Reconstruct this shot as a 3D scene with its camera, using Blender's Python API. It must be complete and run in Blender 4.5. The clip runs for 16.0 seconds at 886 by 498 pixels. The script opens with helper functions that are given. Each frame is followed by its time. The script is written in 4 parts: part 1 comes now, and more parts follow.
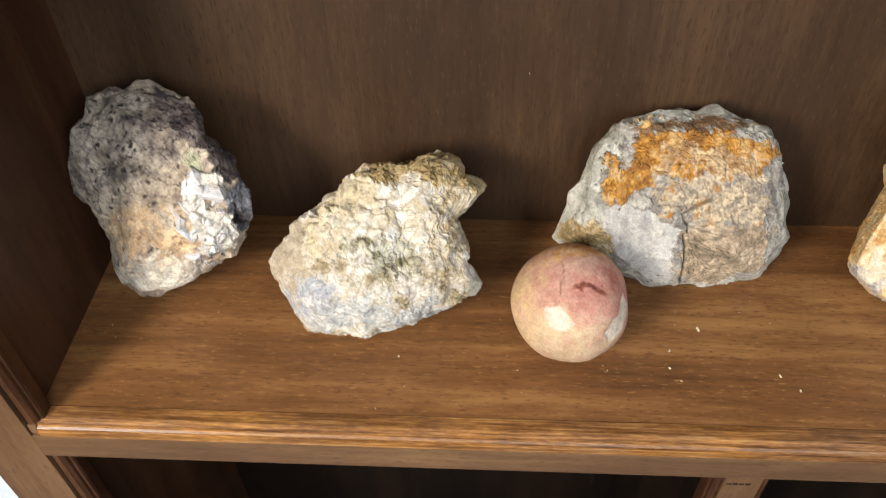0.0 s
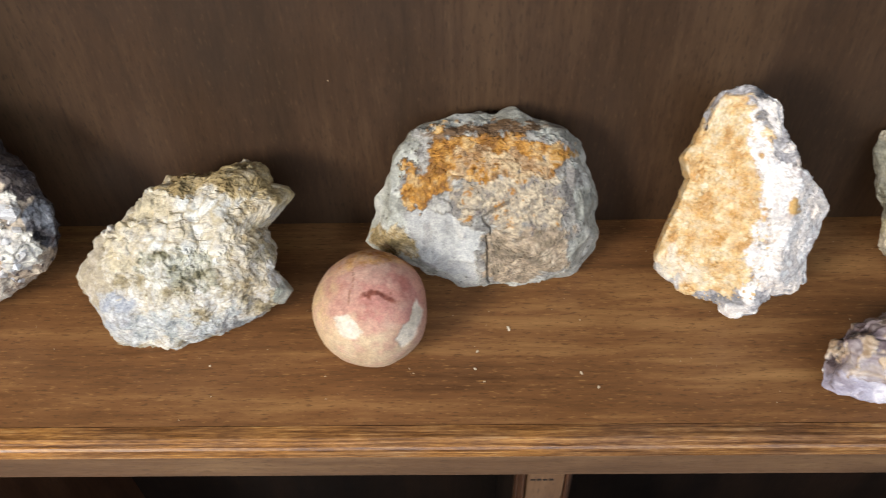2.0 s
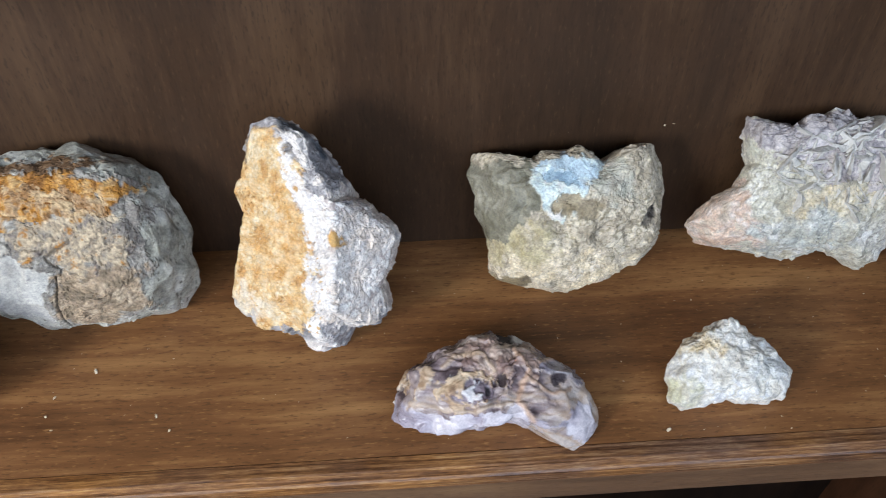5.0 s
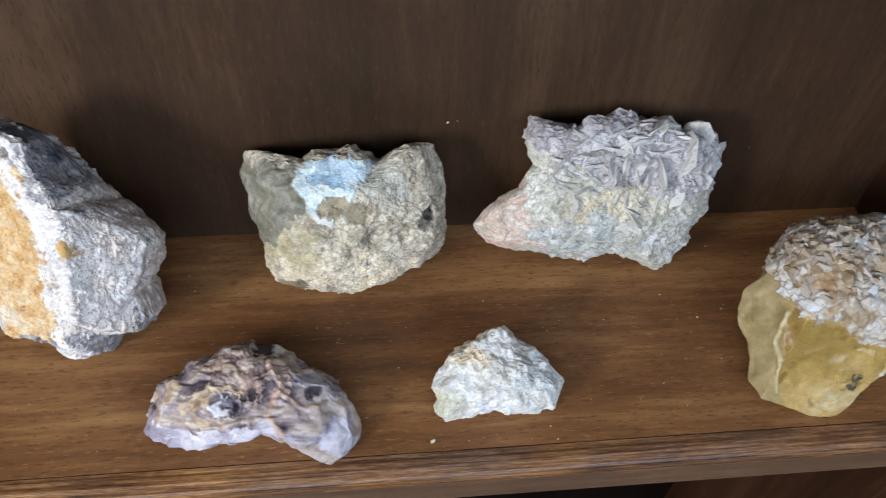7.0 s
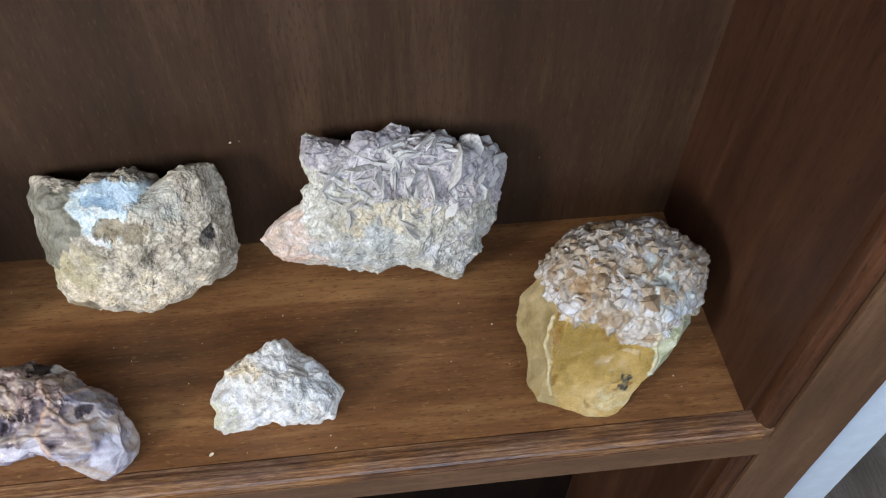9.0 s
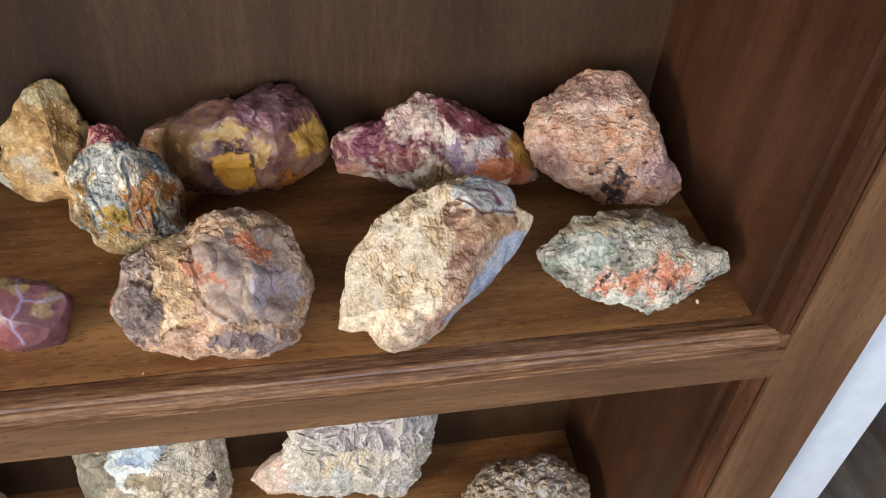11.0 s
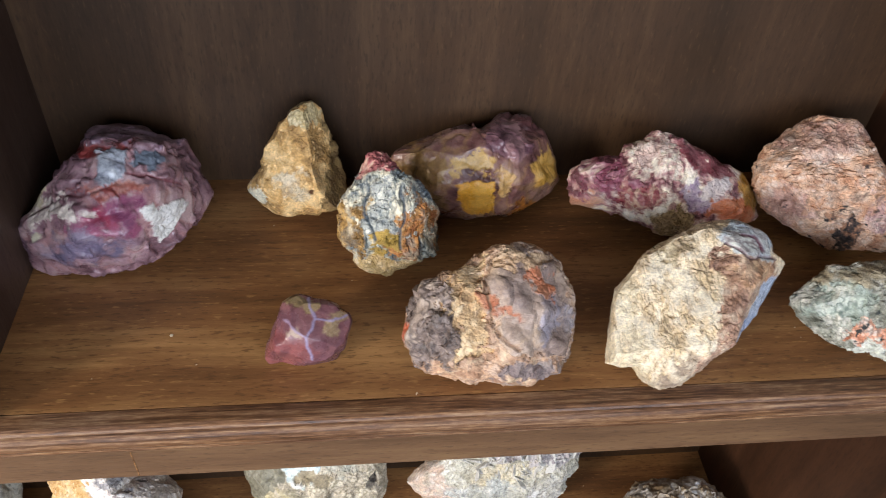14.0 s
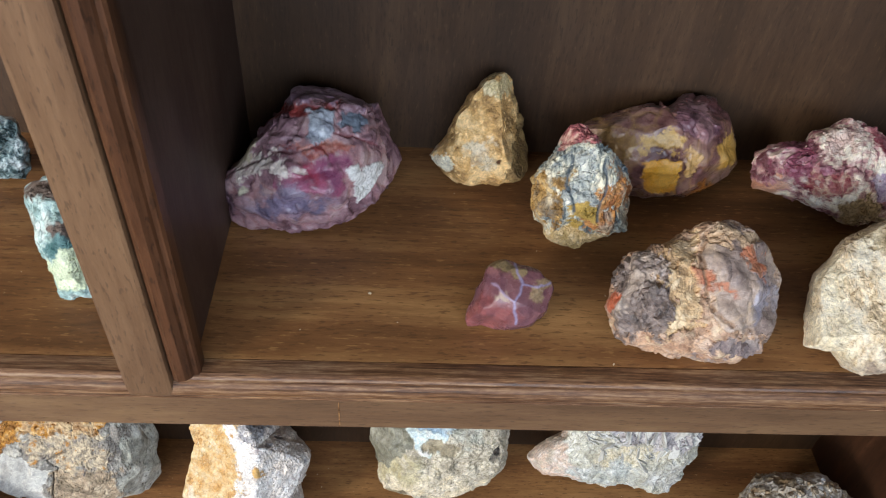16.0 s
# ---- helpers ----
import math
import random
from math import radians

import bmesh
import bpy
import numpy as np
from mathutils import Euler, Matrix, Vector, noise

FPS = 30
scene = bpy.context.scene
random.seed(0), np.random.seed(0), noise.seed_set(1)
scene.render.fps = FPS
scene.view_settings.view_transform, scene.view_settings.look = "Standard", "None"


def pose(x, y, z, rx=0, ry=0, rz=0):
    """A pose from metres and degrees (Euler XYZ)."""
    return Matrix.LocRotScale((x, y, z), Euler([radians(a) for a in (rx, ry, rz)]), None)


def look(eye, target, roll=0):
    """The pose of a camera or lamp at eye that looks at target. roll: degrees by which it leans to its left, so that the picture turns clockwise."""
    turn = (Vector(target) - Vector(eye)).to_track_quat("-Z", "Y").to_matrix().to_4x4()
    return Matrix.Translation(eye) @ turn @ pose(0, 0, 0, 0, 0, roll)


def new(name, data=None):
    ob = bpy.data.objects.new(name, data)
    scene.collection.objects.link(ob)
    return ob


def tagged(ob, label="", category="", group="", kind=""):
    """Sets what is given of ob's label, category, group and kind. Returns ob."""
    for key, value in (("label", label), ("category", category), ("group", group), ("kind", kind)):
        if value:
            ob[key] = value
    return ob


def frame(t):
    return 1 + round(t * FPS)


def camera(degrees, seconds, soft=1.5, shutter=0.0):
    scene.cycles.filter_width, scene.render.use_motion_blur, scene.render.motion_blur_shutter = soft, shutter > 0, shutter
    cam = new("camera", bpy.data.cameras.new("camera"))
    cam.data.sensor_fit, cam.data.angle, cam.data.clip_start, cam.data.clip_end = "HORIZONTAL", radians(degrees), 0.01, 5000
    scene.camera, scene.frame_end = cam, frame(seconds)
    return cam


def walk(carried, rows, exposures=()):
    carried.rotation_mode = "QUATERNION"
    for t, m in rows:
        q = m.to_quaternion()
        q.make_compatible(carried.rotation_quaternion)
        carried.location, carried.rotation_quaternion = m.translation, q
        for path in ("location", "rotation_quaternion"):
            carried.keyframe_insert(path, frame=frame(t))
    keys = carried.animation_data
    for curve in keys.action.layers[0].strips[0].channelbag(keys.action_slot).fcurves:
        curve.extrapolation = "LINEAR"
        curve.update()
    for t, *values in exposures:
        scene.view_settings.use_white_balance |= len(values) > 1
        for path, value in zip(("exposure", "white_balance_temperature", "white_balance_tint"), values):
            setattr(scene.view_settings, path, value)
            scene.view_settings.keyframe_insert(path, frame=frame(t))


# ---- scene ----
cam = camera(58.6, 16.0, soft=1.0, shutter=0.3)
PATH = [
    (0, (0.277, -0.259, 0.426), (0.186, 1.137, -1.004), -1.5),
    (0.5, (0.258, -0.24, 0.447), (0.194, 1.136, -1.003), -1.6),
    (1, (0.28, -0.238, 0.435), (0.236, 1.123, -1.03), -1.3),
    (1.5, (0.334, -0.24, 0.436), (0.286, 1.119, -1.03), -1.6),
    (2, (0.394, -0.245, 0.44), (0.351, 1.111, -1.03), -2.0),
    (2.5, (0.44, -0.253, 0.441), (0.421, 1.118, -1.015), -2.0),
    (3, (0.456, -0.264, 0.438), (0.48, 1.122, -1.004), -1.1),
    (3.5, (0.503, -0.262, 0.442), (0.536, 1.127, -0.997), -1.5),
    (4, (0.559, -0.256, 0.436), (0.606, 1.142, -0.994), -1.6),
    (6.5, (0.727, -0.19, 0.448), (0.878, 1.065, -1.102), 2.9),
    (7, (0.768, -0.193, 0.45), (0.928, 1.053, -1.106), 3.0),
    (7.5, (0.816, -0.202, 0.455), (0.98, 1.043, -1.101), 2.6),
    (8, (0.853, -0.203, 0.452), (1.026, 1.037, -1.107), 2.5),
    (8.5, (0.877, -0.206, 0.45), (1.06, 1.037, -1.105), 2.5),
    (9, (0.902, -0.218, 0.462), (1.09, 1.061, -1.064), 1.9),
    (9.5, (0.915, -0.221, 0.552), (1.125, 1.06, -0.969), 1.9),
    (10, (0.926, -0.247, 0.631), (1.178, 1.088, -0.836), 2.4),
    (12.5, (0.863, -0.246, 0.705), (1.158, 1.224, -0.618), 3.8),
    (13, (0.843, -0.237, 0.707), (1.123, 1.222, -0.632), 4.0),
    (13.5, (0.813, -0.24, 0.706), (1.068, 1.203, -0.655), 4.7),
    (14, (0.79, -0.228, 0.709), (1.008, 1.2, -0.674), 4.6),
    (14.5, (0.768, -0.225, 0.704), (0.965, 1.197, -0.689), 4.4),
    (15, (0.751, -0.229, 0.703), (0.923, 1.194, -0.691), 4.4),
    (15.5, (0.721, -0.23, 0.706), (0.868, 1.19, -0.695), 4.6),
    (16, (0.704, -0.235, 0.701), (0.821, 1.178, -0.709), 5.1),
]
walk(cam, [(t, look(eye, target, roll)) for t, eye, target, roll in PATH], [(0.0, 0.1, 6350, 12), (2.0, 0.0, 5900, 11), (4.0, -0.1, 5500, 10), (8.5, -0.05, 5350, 11), (10.2, 0.05, 6250, 17),
     (12.3, 0.15, 6400, 17), (13.5, 0.2, 6100, 15), (15.0, 0.1, 5800, 10), (16.0, 0.05, 5700, 9)])

# ---- light ----
DEPTH, WIDE, UPPER, FLOOR = 0.19, 1.14, 0.373, -0.92
world = bpy.data.worlds.new("world")
scene.world = world
world.use_nodes = True
wn = world.node_tree.nodes
sky = wn.new("ShaderNodeTexSky")
sky.sky_type, sky.sun_disc, sky.sun_elevation, sky.sun_rotation = "NISHITA", False, radians(40), radians(200)
world.node_tree.links.new(sky.outputs[0], wn["Background"].inputs[0])
wn["Background"].inputs[1].default_value = 0.06


def area_lamp(name, place, target, wide, high, watts, colour):
    data = bpy.data.lights.new(name, "AREA")
    data.shape, data.size, data.size_y, data.energy, data.color = "RECTANGLE", wide, high, watts, colour
    lamp = new(name, data)
    lamp.matrix_world = look(place, target)
    return lamp


area_lamp("window_daylight", (-0.72, -1.22, 0.82), (0.25, 0.0, 0.05), 0.46, 0.52, 41.0, (1.0, 0.90, 0.76))
area_lamp("wide_window_daylight", (0.82, -1.19, 0.86), (0.75, 0.0, 0.3), 1.8, 0.50, 19.0, (0.90, 0.95, 1.0))


# ---- helpers for meshes and materials ----
def rgb(h):
    """Linear colour from a hex string."""
    v = [int(h[n : n + 2], 16) / 255 for n in (0, 2, 4)]
    return tuple(c / 12.92 if c <= 0.04045 else ((c + 0.055) / 1.055) ** 2.4 for c in v) + (1.0,)


def part(name, bm, material, parent=None, label=""):
    """One mesh object out of a bmesh, under a thing or a part."""
    mesh = bpy.data.meshes.new(name)
    bm.normal_update()
    bm.to_mesh(mesh)
    bm.free()
    mesh.materials.append(material)
    ob = new(name, mesh)
    if parent is not None:
        ob.parent = parent
        ob.matrix_parent_inverse = parent.matrix_world.inverted()
    return tagged(ob, label)


def add_box(bm, x0, x1, y0, y1, z0, z1):
    m = Matrix.LocRotScale(((x0 + x1) / 2, (y0 + y1) / 2, (z0 + z1) / 2), None, (abs(x1 - x0), abs(y1 - y0), abs(z1 - z0)))
    return bmesh.ops.create_cube(bm, size=1.0, matrix=m)["verts"]


def box(x0, x1, y0, y1, z0, z1, bevel=0.0):
    bm = bmesh.new()
    add_box(bm, x0, x1, y0, y1, z0, z1)
    if bevel:
        bmesh.ops.bevel(bm, geom=bm.edges[:], offset=bevel, segments=2, affect="EDGES", profile=0.6)
    return bm


def prism(profile, start, end, place):
    """A bar with the given outline, from start to end; place(a, b, s) gives the corner's position."""
    bm = bmesh.new()
    rings = [[bm.verts.new(place(a, b, s)) for a, b in profile] for s in (start, end)]
    n = len(profile)
    for k in range(n):
        bm.faces.new((rings[0][k], rings[0][(k + 1) % n], rings[1][(k + 1) % n], rings[1][k]))
    bm.faces.new(rings[0][::-1])
    bm.faces.new(rings[1])
    bmesh.ops.recalc_face_normals(bm, faces=bm.faces[:])
    return bm


class Nodes:
    """A short hand for node materials."""

    def __init__(self, name):
        self.material = bpy.data.materials.new(name)
        self.material.use_nodes = True
        self.tree = self.material.node_tree
        self.shader = self.tree.nodes["Principled BSDF"]

    def node(self, kind, out=0, **inputs):
        n = self.tree.nodes.new(kind)
        for key, value in inputs.items():
            if key[0] == "_":
                key = int(key[1:])
            else:
                key = key.replace("_", " ")
            self.put(n.inputs[key], value)
        return n.outputs[out]

    def put(self, socket, value):
        if isinstance(value, bpy.types.NodeSocket):
            self.tree.links.new(value, socket)
        else:
            socket.default_value = value

    def math(self, kind, a, b=0.0, clamp=False):
        n = self.tree.nodes.new("ShaderNodeMath")
        n.operation, n.use_clamp = kind, clamp
        self.put(n.inputs[0], a)
        self.put(n.inputs[1], b)
        return n.outputs[0]

    def vec(self, kind, a, b=(0, 0, 0)):
        n = self.tree.nodes.new("ShaderNodeVectorMath")
        n.operation = kind
        self.put(n.inputs[0], a)
        self.put(n.inputs[1], b)
        return n.outputs["Value" if kind in ("LENGTH", "DISTANCE", "DOT_PRODUCT") else "Vector"]

    def noise(self, where, scale, detail=4.0, rough=0.6, out=0, distort=0.0):
        return self.node("ShaderNodeTexNoise", out, Vector=where, Scale=scale, Detail=detail, Roughness=rough, Distortion=distort)

    def cells(self, where, scale, out="Distance", feature="F1"):
        n = self.tree.nodes.new("ShaderNodeTexVoronoi")
        n.feature = feature
        self.put(n.inputs["Vector"], where)
        n.inputs["Scale"].default_value = scale
        return n.outputs[out]

    def ramp(self, value, stops):
        n = self.tree.nodes.new("ShaderNodeValToRGB")
        while len(n.color_ramp.elements) < len(stops):
            n.color_ramp.elements.new(0.5)
        for e, (at, c) in zip(n.color_ramp.elements, stops):
            e.position, e.color = at, rgb(c) if isinstance(c, str) else (c, c, c, 1)
        self.put(n.inputs[0], value)
        return n.outputs[0]

    def mix(self, factor, a, b, blend="MIX"):
        n = self.tree.nodes.new("ShaderNodeMix")
        n.data_type, n.blend_type = "RGBA", blend
        self.put(n.inputs[0], factor)
        self.put(n.inputs[6], rgb(a) if isinstance(a, str) else a)
        self.put(n.inputs[7], rgb(b) if isinstance(b, str) else b)
        return n.outputs[2]

    def span(self, value, lo, hi, to=(0.0, 1.0)):
        n = self.tree.nodes.new("ShaderNodeMapRange")
        n.interpolation_type = "SMOOTHSTEP"
        for k, v in enumerate((value, lo, hi, *to)):
            self.put(n.inputs[k], v)
        return n.outputs[0]

    def bump(self, height, strength, distance, before=None):
        n = self.tree.nodes.new("ShaderNodeBump")
        n.inputs["Strength"].default_value, n.inputs["Distance"].default_value = strength, distance
        self.put(n.inputs["Height"], height)
        if before is not None:
            self.put(n.inputs["Normal"], before)
        return n.outputs[0]

    def done(self, colour, rough, normal=None, **more):
        self.put(self.shader.inputs["Base Color"], colour)
        self.put(self.shader.inputs["Roughness"], rough)
        if normal is not None:
            self.put(self.shader.inputs["Normal"], normal)
        for key, value in more.items():
            self.put(self.shader.inputs[key.replace("_", " ")], value)
        return self.material


def wood(name, dark, mid, light, along, rough=0.4, flecks=0.5, figure=1.0, sheen=0.35):
    """Stained wood or veneer whose grain runs along one axis, with pores, streaks and a worn satin varnish."""
    k = Nodes(name)
    where = k.node("ShaderNodeNewGeometry")
    stretch = [1.0, 1.0, 1.0]
    stretch["xyz".index(along)] = 0.09
    drawn = k.vec("MULTIPLY", where, tuple(stretch))
    warp = k.noise(where, 5.0, 2.0, 0.5, out=1)
    drawn = k.vec("ADD", drawn, k.vec("MULTIPLY", k.vec("SUBTRACT", warp, (0.5, 0.5, 0.5)), (0.012, 0.012, 0.012)))
    broad = k.noise(drawn, 34.0 * figure, 3.0, 0.55)
    fine = k.noise(drawn, 190.0, 4.0, 0.7)
    stretch["xyz".index(along)] = 0.2
    pores = k.noise(k.vec("MULTIPLY", where, tuple(stretch)), 620.0, 2.0, 0.6)
    cloud = k.noise(where, 6.0, 3.0, 0.55)
    tone = k.math("ADD", k.math("MULTIPLY", broad, 0.5), k.math("ADD", k.math("MULTIPLY", fine, 0.3), k.math("MULTIPLY", cloud, 0.25)))
    colour = k.ramp(tone, [(0.36, dark), (0.52, mid), (0.68, light)])
    colour = k.mix(k.math("MULTIPLY", k.span(pores, 0.60, 0.72), flecks), colour, light)
    colour = k.mix(k.math("MULTIPLY", k.span(pores, 0.42, 0.34), 0.6), colour, dark)
    gloss = k.math("ADD", rough, k.math("MULTIPLY", k.math("SUBTRACT", k.noise(where, 14.0, 4.0), 0.5), 0.25))
    lines = k.bump(k.math("ADD", pores, fine), 0.25, 0.0006)
    return k.done(colour, gloss, lines, Specular_IOR_Level=sheen)


def mineral(name, grit=0.6, mottle=0.3, gloss=0.4):
    """Stone whose colours and polish are laid over its mesh by the zones of its face, with fine grain and relief of its own."""
    k = Nodes(name)
    where = k.node("ShaderNodeTexCoord", 3)
    tint = k.tree.nodes.new("ShaderNodeAttribute")
    tint.attribute_name = "tint"
    polish = k.tree.nodes.new("ShaderNodeAttribute")
    polish.attribute_name = "polish"
    grain = k.span(k.noise(where, 700.0, 5.0, 0.75), 0.32, 0.68, (1.0 - mottle, 1.0 + mottle))
    cloud = k.span(k.noise(where, 170.0, 5.0, 0.7, distort=0.5), 0.3, 0.7, (1.0 - mottle * 0.6, 1.0 + mottle * 0.8))
    both = k.math("MULTIPLY", grain, cloud)
    warm = k.math("ADD", k.math("MULTIPLY", both, 0.85), 0.15)
    colour = k.mix(1.0, tint.outputs["Color"], k.node("ShaderNodeCombineColor", 0, Red=both, Green=both, Blue=warm), "MULTIPLY")
    normal = k.bump(k.noise(where, 330.0, 6.0, 0.68), grit * 0.6, 0.0022)
    normal = k.bump(k.noise(where, 1500.0, 3.0, 0.7), grit * 0.45, 0.0008, normal)
    rough = k.math("ADD", polish.outputs["Fac"], k.span(k.noise(where, 150.0, 4.0), 0.35, 0.65, (-0.09, 0.09)), True)
    return k.done(colour, rough, normal, Specular_IOR_Level=gloss)


# ---- vector noise for the stones ----
LATTICE = np.random.RandomState(5)
SHUFFLE = LATTICE.permutation(512)
GRADIENT = LATTICE.normal(size=(512, 3))
GRADIENT /= np.linalg.norm(GRADIENT, axis=1)[:, None]
JITTER = LATTICE.rand(512, 3)
SEED = 0.12 + 0.76 * LATTICE.rand(512, 3)


def smooth_noise(p):
    base = np.floor(p)
    f = (p - base).T
    s = f * f * f * (f * (f * 6 - 15) + 10)
    x, y, z = base.astype(int).T & 511
    total = 0.0
    for i in (0, 1):
        wx, hx, fx = (s[0] if i else 1 - s[0]), SHUFFLE[(x + i) & 511], f[0] - i
        for j in (0, 1):
            wy, hy, fy = wx * (s[1] if j else 1 - s[1]), SHUFFLE[(hx + y + j) & 511], f[1] - j
            for k in (0, 1):
                g = GRADIENT[SHUFFLE[(hy + z + k) & 511]]
                total = total + wy * (s[2] if k else 1 - s[2]) * (g[:, 0] * fx + g[:, 1] * fy + g[:, 2] * (f[2] - k))
    return total * 1.5


def layered(p, octaves=4, gain=0.55, ridged=False):
    total, size = 0.0, 1.0
    for n in range(octaves):
        v = smooth_noise(p * 2**n + 17.3 * n)
        total = total + size * ((0.5 - np.abs(v)) if ridged else v)
        size *= gain
    return total


def cell_noise(p):
    """Distances to the nearest and the second nearest seed, the nearest one's number, and the way from it."""
    base = np.floor(p - 0.5)
    x, y, z = base.astype(int).T & 511
    first, second = np.full(len(p), 9.0), np.full(len(p), 9.0)
    number = np.zeros(len(p), int)
    rest = p - base
    for i in (0, 1):
        hx = SHUFFLE[(x + i) & 511]
        for j in (0, 1):
            hy = SHUFFLE[(hx + y + j) & 511]
            for k in (0, 1):
                h = SHUFFLE[(hy + z + k) & 511]
                o = rest - SEED[h]
                d = np.sqrt((o[:, 0] - i) ** 2 + (o[:, 1] - j) ** 2 + (o[:, 2] - k) ** 2)
                near = d < first
                second = np.where(near, first, np.minimum(second, d))
                number = np.where(near, h + 512 * (i + 2 * j + 4 * k), number)
                first = np.where(near, d, first)
    which, number = number >> 9, number & 511
    off = rest - SEED[number] - np.stack([which & 1, (which >> 1) & 1, which >> 2], 1)
    return first, second, number, off


BALLS = {}


def ball_mesh(level):
    """A ball of triangles, most of them towards +z, where the stones show their faces."""
    if level not in BALLS:
        bm = bmesh.new()
        bmesh.ops.create_icosphere(bm, subdivisions=level, radius=1.0)
        p = np.array([v.co[:] for v in bm.verts])
        polar, turn = np.arccos(np.clip(p[:, 2], -1, 1)), np.arctan2(p[:, 1], p[:, 0])
        polar = np.interp(polar / np.pi, [0.0, 0.72, 1.0], [0.0, 0.53, 1.0]) * np.pi
        p = np.stack([np.sin(polar) * np.cos(turn), np.sin(polar) * np.sin(turn), np.cos(polar)], 1)
        BALLS[level] = (p, np.array([[v.index for v in f.verts] for f in bm.faces]))
        bm.free()
    return BALLS[level]


def point_normals(p, faces):
    a, b, c = p[faces[:, 0]], p[faces[:, 1]], p[faces[:, 2]]
    n = np.cross(b - a, c - a)
    total = np.zeros_like(p)
    for k in range(3):
        for axis in range(3):
            total[:, axis] += np.bincount(faces[:, k], n[:, axis], len(p))
    return total / np.maximum(np.linalg.norm(total, axis=1), 1e-12)[:, None]


def zone(where, colours, size=5.0, rough=0.8, joint=None, lift=0.0, matt=0.7, rag=4.0, soft=1.2, drawn=(1, 1, 1), dots=()):
    """A part of a stone's face. where: an ellipse (across, up, half width, half height) or a polygon, in millimetres, or None for all of it;
    colours: from dark to light; size and rough: its crystals, in millimetres; joint: the colour between them; lift: how proud it stands;
    matt: its roughness; rag and soft: its edge; drawn: stretches its grain; dots: (colour, size, share)."""
    return where, [np.array(rgb(c)[:3]) for c in colours.split()], size, rough, joint, lift, matt, rag, soft, drawn, dots


def zone_mask(u, v, where, soft):
    if where is None:
        return np.ones(len(u))
    if not isinstance(where[0], tuple):
        cu, cv, wu, wv = where
        depth = (1 - np.hypot((u - cu) / wu, (v - cv) / wv)) * min(wu, wv)
    else:
        inside, depth = np.zeros(len(u), bool), np.full(len(u), 1e9)
        for (x0, y0), (x1, y1) in zip(where, where[1:] + where[:1]):
            t = np.clip(((u - x0) * (x1 - x0) + (v - y0) * (y1 - y0)) / max((x1 - x0) ** 2 + (y1 - y0) ** 2, 1e-9), 0, 1)
            depth = np.minimum(depth, np.hypot(u - x0 - t * (x1 - x0), v - y0 - t * (y1 - y0)))
            if y0 != y1:
                inside ^= ((y0 > v) != (y1 > v)) & (u < x0 + (v - y0) * (x1 - x0) / (y1 - y0))
        depth = np.where(inside, depth, -depth)
    return np.clip(depth / soft + 0.5, 0, 1)


def mineral_skin(u, v, q, zones):
    """The colour, polish and relief in metres that the zones lay over a stone, one over the other."""
    tint, polish, relief = np.zeros((len(u), 3)), np.zeros(len(u)), np.zeros(len(u))
    waver = layered(q * 45, 6, 0.68), layered(q * 45 + 9.1, 6, 0.68)
    bleed = layered(q * 110, 4, 0.65)
    for n, (where, colours, size, rough, joint, lift, matt, rag, soft, drawn, dots) in enumerate(zones):
        swap = n % 2
        mask = zone_mask(u + rag * waver[swap], v + rag * waver[1 - swap] * (1 - 2 * (n // 2 % 2)), where, soft)
        if n and soft > 1.9:
            mask = mask * np.clip(0.95 + (0.9 - 1.8 * swap) * bleed, 0.45, 1)
        on = np.nonzero(mask > 0.01)[0]
        if not len(on):
            continue
        m, g = mask[on], q[on] * np.array(drawn) * (1000 / size) + 5.3 * n
        f1, f2, num, off = cell_noise(g + (0.28 if size > 9 else 0.5) * np.stack([layered(g * 0.8 + k, 3) for k in (0.0, 31.0, 57.0)], 1))
        gap = np.clip((f2 - f1) * 5, 0, 1)
        uneven = layered(g * 0.35 + 3.0, 5, 0.72)
        tone = 0.5 + 0.5 * (JITTER[num, 0] - 0.5) + 0.85 * uneven
        tone = np.clip(tone, 0, 0.9999) * (len(colours) - 1)
        at = np.minimum(tone.astype(int), len(colours) - 2) if len(colours) > 1 else np.zeros(len(on), int)
        ramp = np.array(colours + colours[-1:])
        c = ramp[at] + (ramp[at + 1] - ramp[at]) * (tone - at)[:, None]
        if joint:
            seam = (1 - gap) * np.clip(2.2 * uneven + 0.35, 0, 0.85)
            c = c + (np.array(rgb(joint)[:3]) - c) * seam[:, None]
        if dots:
            d1, _, hue, _ = cell_noise(g * (size / dots[1]) + 0.5 * layered(g * 2.0, 2)[:, None])
            spot = np.clip((0.42 - d1) * 9, 0, 1) * (JITTER[hue, 2] < dots[2])
            c = c + (np.array(rgb(dots[0])[:3]) - c) * spot[:, None]
        h = 0.8 * rough * np.clip(0.75 - 1.3 * uneven, 0.25, 1.6) * (gap * (1.0 * (JITTER[num, 1] - 0.5) + 1.3 * (off * GRADIENT[(num + 77) & 511]).sum(1)) - 0.2 * (1 - gap) + (0.2 if size > 9 else 0.4) * layered(g * 2.1, 3, 0.6)) + lift
        tint[on] += (c - tint[on]) * m[:, None]
        polish[on] += (matt - polish[on]) * m
        relief[on] += (h / 1000 - relief[on]) * m
    return tint, polish, relief


